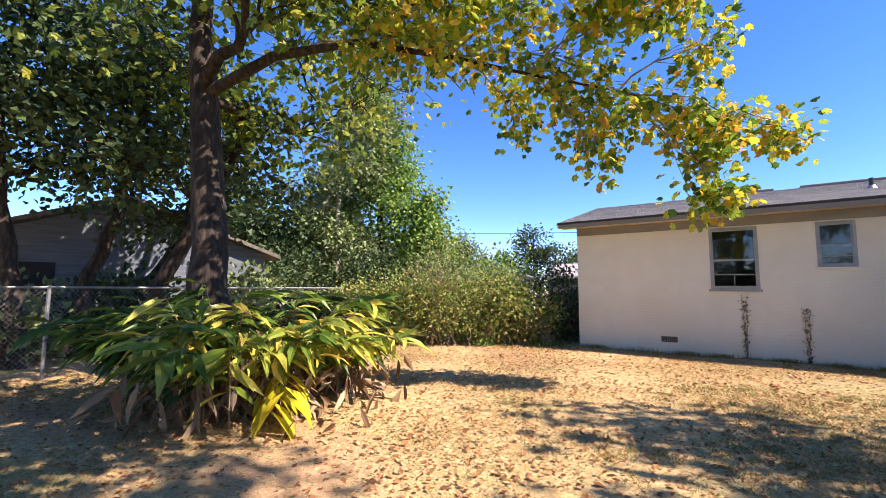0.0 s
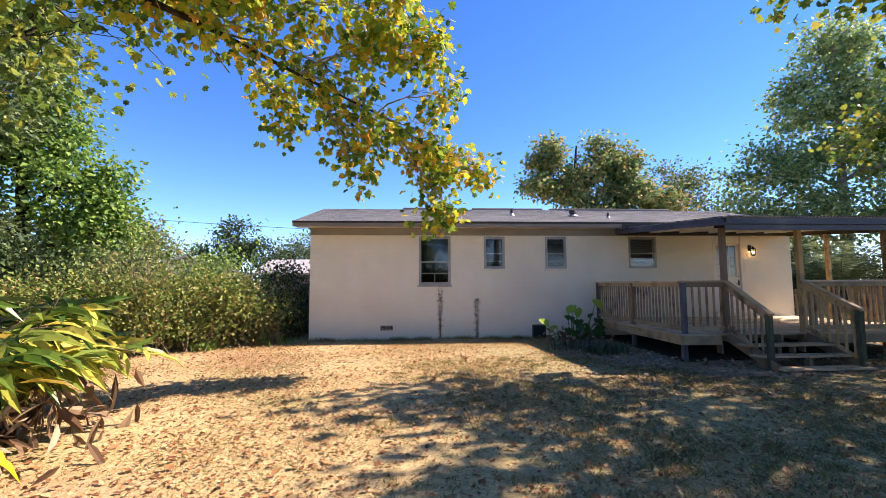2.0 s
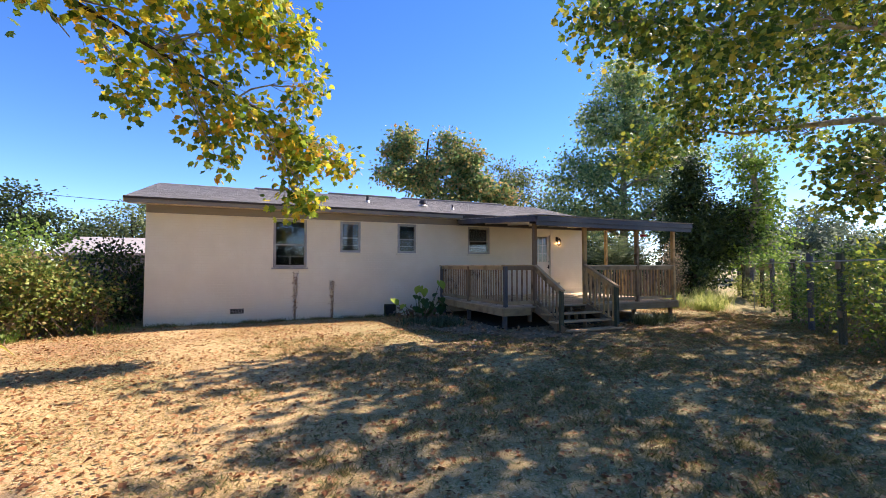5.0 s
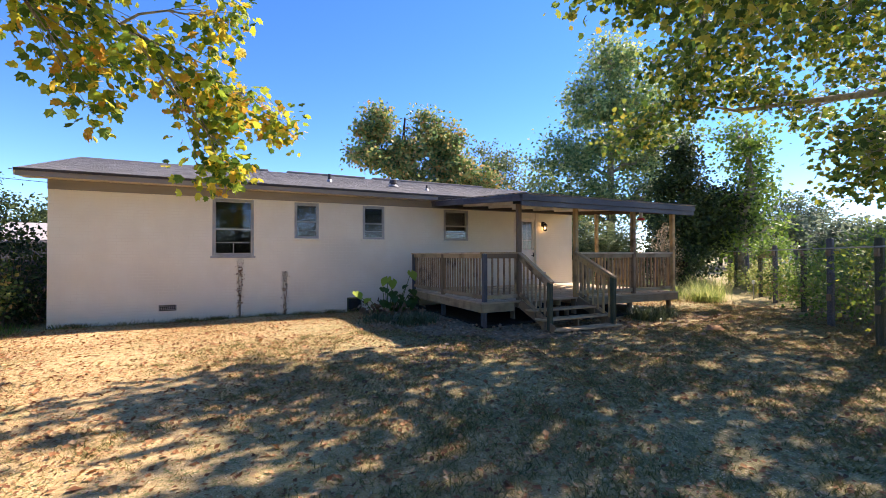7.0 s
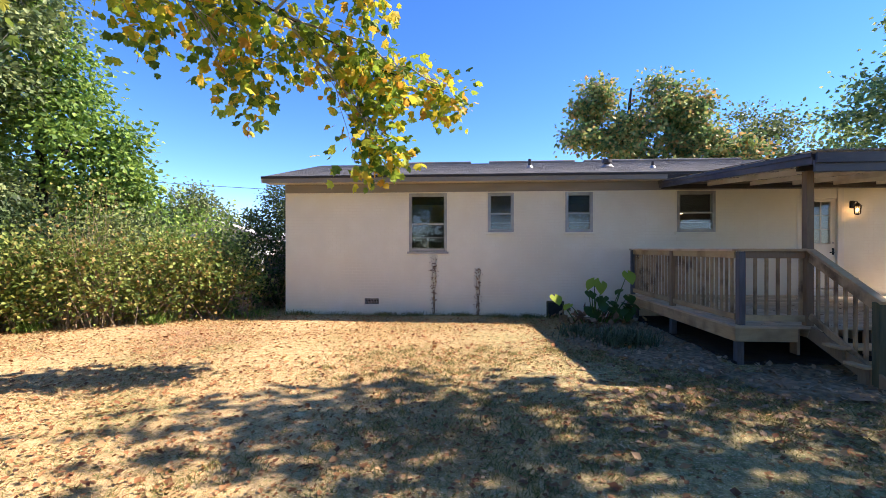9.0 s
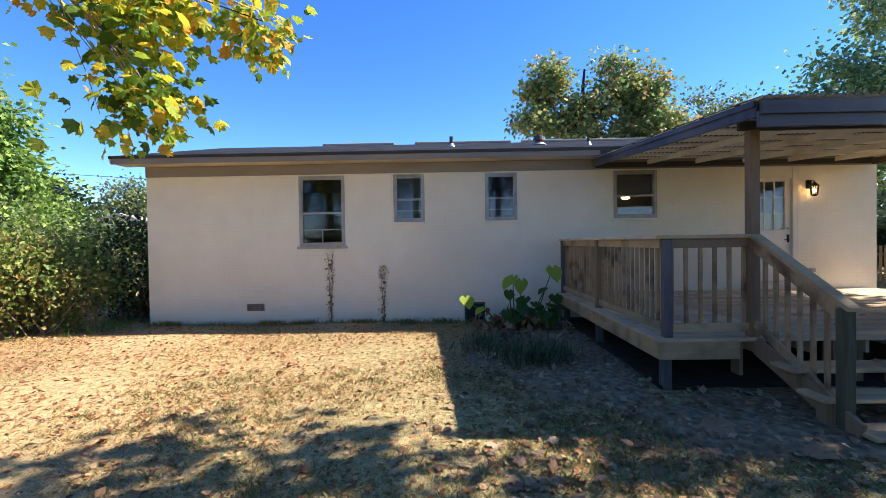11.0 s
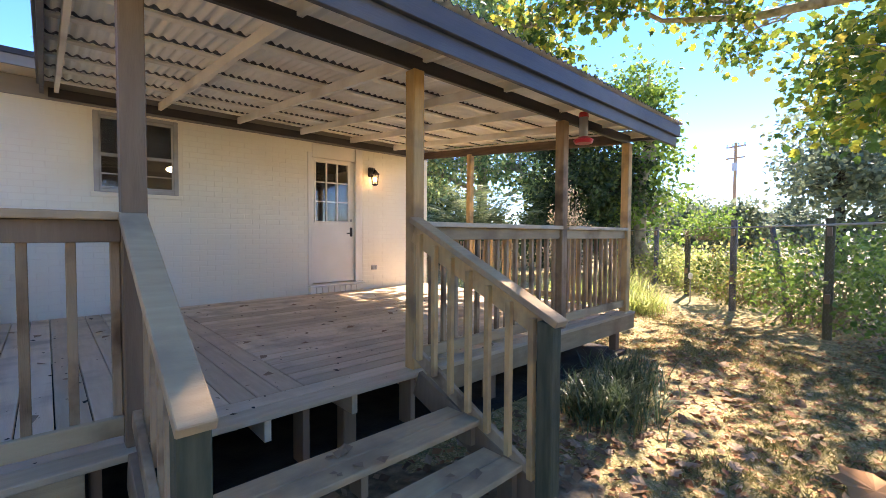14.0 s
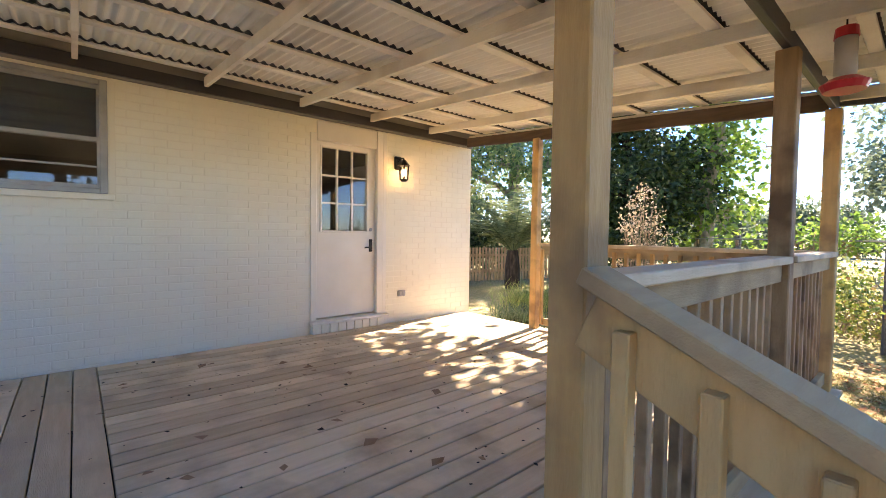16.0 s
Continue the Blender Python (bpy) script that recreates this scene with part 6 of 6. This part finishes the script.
def litter():
    rng = np.random.default_rng(77)
    n = 70000
    x = rng.uniform(-11, 15, n)
    y = rng.uniform(-1.5, 11.6, n)
    keep = ~((x > 4.5) & (x < 11.1) & (y > 7.5))
    p = np.stack([x, y, np.full(n, GROUND + 0.015)], 1)[keep]
    a = rng.uniform(0, 6.28, len(p))
    w = np.stack([np.cos(a), np.sin(a), rng.normal(0, 0.25, len(p))], 1)
    s = rng.uniform(0.024, 0.064, len(p)) * np.where(rng.random(len(p)) < 0.06, 1.6, 1)
    ob = part("fallen_leaves", leaves("fallen_leaves", CURLED, p, w, s, LITTER, rng, 0.25), None)
    tagged(ob, "scattered brown and tan fallen leaves on the lawn", "fallen leaves", kind="stuff")
    n = 420
    x, y = rng.uniform(7.4, 11.5, n), rng.normal(6.75, 0.55, n)
    x2, y2 = rng.uniform(2.0, 6.5, n), rng.normal(6.3, 0.8, n)
    p = np.stack([np.concatenate([x, x2]), np.minimum(np.concatenate([y, y2]), 7.5), np.full(2 * n, GROUND + 0.02)], 1)
    a = rng.uniform(0, 6.28, 2 * n)
    w = np.stack([np.cos(a), np.sin(a), rng.normal(0.05, 0.2, 2 * n)], 1)
    ob = part("large_fallen_leaves", leaves("large_fallen_leaves", LOBED, p, w, rng.uniform(0.05, 0.12, 2 * n), DRYLEAF, rng, 0.3), None)
    tagged(ob, "drift of large brown sycamore leaves beside the stairs", "fallen leaves", kind="stuff")
    n = 430000
    x = rng.uniform(-10, 14, n)
    y = rng.uniform(-1.0, 11.7, n)
    keep = ~((x > 4.7) & (x < 11) & (y > 7.7))
    p = np.stack([x, y, np.full(n, GROUND - 0.005)], 1)[keep]
    a = rng.uniform(0, 6.28, len(p))
    w = np.stack([np.cos(a), np.sin(a), rng.uniform(0.2, 1.2, len(p))], 1)
    ob = part("lawn_blades", leaves("lawn_blades", (BLADE[0] * (1.4, 1, 1), BLADE[1]), p, w, rng.uniform(0.025, 0.06, len(p)), STRAW, rng, 0.5), None)
    tagged(ob, "short dry grass blades of the lawn", "grass", kind="stuff")
    k = 7500
    cx, cy = rng.uniform(-1.5, 14, k), rng.uniform(-1.0, 8.5, k)
    keep = (rng.random(k) < np.clip((cx + 2.5) / 5, 0.1, 1)) & ~((cx > 4.4) & (cx < 11.1) & (cy > 6.2))
    c = np.repeat(np.stack([cx, cy], 1)[keep], 26, axis=0)
    p = np.concatenate([c + rng.normal(0, 0.055, c.shape), np.full((len(c), 1), GROUND - 0.003)], 1)
    a = rng.uniform(0, 6.28, len(p))
    w = np.stack([np.cos(a), np.sin(a), rng.uniform(0.4, 1.6, len(p))], 1)
    ob = part("lawn_tufts", leaves("lawn_tufts", (BLADE[0] * (1.5, 1, 1), BLADE[1]), p, w, rng.uniform(0.035, 0.075, len(p)), TURF, rng, 0.5), None)
    tagged(ob, "low green tufts in the sparse lawn", "grass", kind="stuff")


litter()


def wall_weeds():
    rng = np.random.default_rng(79)
    n = 2600
    x = np.concatenate([rng.uniform(-3.8, 3.2, n // 2), rng.choice((-3.3, -1.2, -0.5, 0.7, 1.6, 2.3), n // 2) + rng.normal(0, 0.12, n // 2)])
    p = np.stack([x, 11.84 - np.abs(rng.normal(0, 0.10, n)), np.full(n, GROUND - 0.005)], 1)
    a = rng.uniform(0, 6.28, n)
    w = np.stack([np.cos(a), np.sin(a) - 0.3, rng.uniform(0.5, 2.5, n)], 1)
    ob = part("wall_weeds", leaves("wall_weeds", (BLADE[0] * (1.2, 1, 1), BLADE[1]), p, w, rng.uniform(0.05, 0.16, n), TURF, rng, 0.5), None)
    tagged(ob, "straggling weeds along the foot of the wall", "weeds", kind="stuff")


wall_weeds()


def big_leaf(x, y, size, mat, label):
    rng = np.random.default_rng(int(x * 100))
    ob = part("fallen_leaf", leaves("fallen_leaf", LOBED, [(x, y, GROUND + 0.03)], [(0.6, 0.7, 0.25)], size, mat, rng, 0.2), None)
    tagged(ob, label, "leaf")


big_leaf(8.9, 5.25, 0.34, LITTER, "very large pale dry leaf on the lawn")
big_leaf(4.6, 6.6, 0.30, DRYLEAF, "large curled tan leaf beside the deck")
big_leaf(5.1, 6.2, 0.22, DRYLEAF, "large curled tan leaf beside the stairs")


def deck_leaves():
    rng = np.random.default_rng(78)
    spots = [(rng.uniform(4.9, 10.6), rng.uniform(7.65, 11.6), DZ + 0.004) for _ in range(60)] + [(rng.uniform(5.6, 7.2), y + rng.uniform(0.03, 0.26), z + 0.004) for z, y in TREADS for _ in range(7)]
    for q in spots:
        a = rng.uniform(0, 6.28)
        ob = part("fallen_leaf", leaves("fallen_leaf", CURLED, [q], [(math.cos(a), math.sin(a), 0.05)], rng.uniform(0.035, 0.10), DRYLEAF, rng, 0.15), None)
        tagged(ob, "curled brown leaf lying on the deck boards", "leaf", "leaves on the deck")


deck_leaves()


def deck_debris():
    rng = np.random.default_rng(79)
    n = 520
    q = np.stack([rng.uniform(4.9, 10.7, n), rng.uniform(7.65, 11.8, n), np.full(n, DZ + 0.002)], 1)
    a = rng.uniform(0, 6.28, n)
    w = np.stack([np.cos(a), np.sin(a), np.full(n, 0.05)], 1)
    s = rng.uniform(0.008, 0.03, n) * np.where(rng.random(n) < 0.08, 2.0, 1.0)
    tagged(part("leaf_crumbs", leaves("leaf_crumbs", CURLED, q, w, s, SOILSHADE, rng, 0.1), None), "dark crumbs of leaf and bark on the deck", "debris", kind="stuff")


deck_debris()
# dark sheet: the shade beneath the deck is put into the soil colour
tagged(part("soil", box(4.72, 11.0, 7.7, 11.89, GROUND - 0.05, GROUND + 0.05), SOILSHADE), "dark soil sheet that carries the shade beneath the deck", "soil", kind="structure")


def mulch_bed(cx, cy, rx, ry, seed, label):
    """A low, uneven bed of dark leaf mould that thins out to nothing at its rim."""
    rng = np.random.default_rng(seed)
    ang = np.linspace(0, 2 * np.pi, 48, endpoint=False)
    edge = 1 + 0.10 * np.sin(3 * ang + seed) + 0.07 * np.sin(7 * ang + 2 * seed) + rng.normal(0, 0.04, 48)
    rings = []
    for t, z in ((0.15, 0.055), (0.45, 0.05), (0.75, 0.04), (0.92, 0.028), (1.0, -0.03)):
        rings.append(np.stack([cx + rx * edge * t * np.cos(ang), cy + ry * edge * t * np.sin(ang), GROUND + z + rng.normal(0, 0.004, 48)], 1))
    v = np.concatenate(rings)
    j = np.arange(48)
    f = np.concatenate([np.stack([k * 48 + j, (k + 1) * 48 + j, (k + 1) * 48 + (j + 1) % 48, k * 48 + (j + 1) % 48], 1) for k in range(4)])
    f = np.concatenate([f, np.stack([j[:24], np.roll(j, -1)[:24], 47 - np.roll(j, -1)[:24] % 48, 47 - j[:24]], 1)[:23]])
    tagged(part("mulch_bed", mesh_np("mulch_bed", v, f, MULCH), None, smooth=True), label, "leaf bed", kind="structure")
    n = int(330 * rx * ry)
    t, a = np.sqrt(rng.random(n)) * 1.05, rng.uniform(0, 6.28, n)
    p = np.stack([cx + rx * t * np.cos(a), cy + ry * t * np.sin(a), np.full(n, GROUND + 0.058)], 1)
    p = p[~((p[:, 0] > 4.65) & (p[:, 1] > 7.6))]
    w = np.stack([rng.normal(0, 1, len(p)), rng.normal(0, 1, len(p)), rng.normal(0.1, 0.3, len(p))], 1)
    tagged(part("bed_leaves", leaves("bed_leaves", CURLED, p, w, rng.uniform(0.03, 0.1, len(p)), DRYLEAF, rng, 0.4), None), "curled brown leaves on the dark bed", "fallen leaves", kind="stuff")


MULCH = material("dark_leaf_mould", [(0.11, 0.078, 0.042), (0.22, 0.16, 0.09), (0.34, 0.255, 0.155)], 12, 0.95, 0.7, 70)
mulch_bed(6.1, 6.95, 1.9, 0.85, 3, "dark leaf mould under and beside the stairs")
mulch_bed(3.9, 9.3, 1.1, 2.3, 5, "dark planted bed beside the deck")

# ---- bricks of the south wall ----


def bricks():
    """Painted bricks a few millimetres proud of their joints: those beside the deck one by one, the rest joined."""
    ch, ln, gap = 0.0745, 0.205, 0.008
    cache = {}
    rest_v, rest_f = [], []
    count = 0
    z, row = GROUND - 0.08, 0
    while z < 2.95:
        x = HX0 + 0.001 - (ln / 2 if row % 2 else 0)
        while x < HX1:
            spans = [(max(x, HX0 + 0.001), min(x + ln - gap, HX1 - 0.001))]
            z1 = min(z + ch - (0.016 if z < 0.33 else gap), 2.945)
            for a, b, c, d in OPENINGS.values():
                if z1 > c - 0.06 and z < d + 0.2 * (c < 1):
                    nxt = []
                    for p, q in spans:
                        lo, hi = a - 0.06, b + 0.06 + 0.06 * (c < 1)
                        if q <= lo or p >= hi:
                            nxt.append((p, q))
                        else:
                            nxt += [(p, lo)] if p < lo - 0.02 else []
                            nxt += [(hi, q)] if q > hi + 0.02 else []
                    spans = nxt
            for p, q in spans:
                if q - p < 0.015:
                    continue
                single = 5.0 < p < 8.3 and 0.47 < z < 1.75 and q - p > ln - gap - 0.002 and count < 290
                if single:
                    if "b" not in cache:
                        cache["b"] = bpy.data.meshes.new("brick")
                        bm = box(0, ln - gap, 0, 0.010, 0, ch - gap, 0.0015)
                        bm.to_mesh(cache["b"])
                        bm.free()
                        cache["b"].materials.append(CREAM)
                    ob = new("brick", cache["b"])
                    ob.location = (p, HY0 + 0.0003 * ((row * 7 + int(p * 31)) % 3), z)
                    ob.parent = house_wall
                    count += 1
                else:
                    y = HY0 + 0.0003 * ((row * 7 + int(p * 31)) % 3)
                    k = len(rest_v)
                    e = 0.002
                    for yy, i in ((y, e), (y + 0.009, 0)):
                        rest_v += [(p + i, yy, z + i), (q - i, yy, z + i), (q - i, yy, z1 - i), (p + i, yy, z1 - i)]
                    rest_f += [(k, k + 1, k + 2, k + 3)] + [(k + j, k + 4 + j, k + 4 + (j + 1) % 4, k + (j + 1) % 4) for j in range(4)]
            x += ln
        z += ch
        row += 1
    tagged(part("bricks", mesh_np("bricks", rest_v, rest_f, CREAM), None, house_wall), "cream painted bricks", kind="stuff")


bricks()
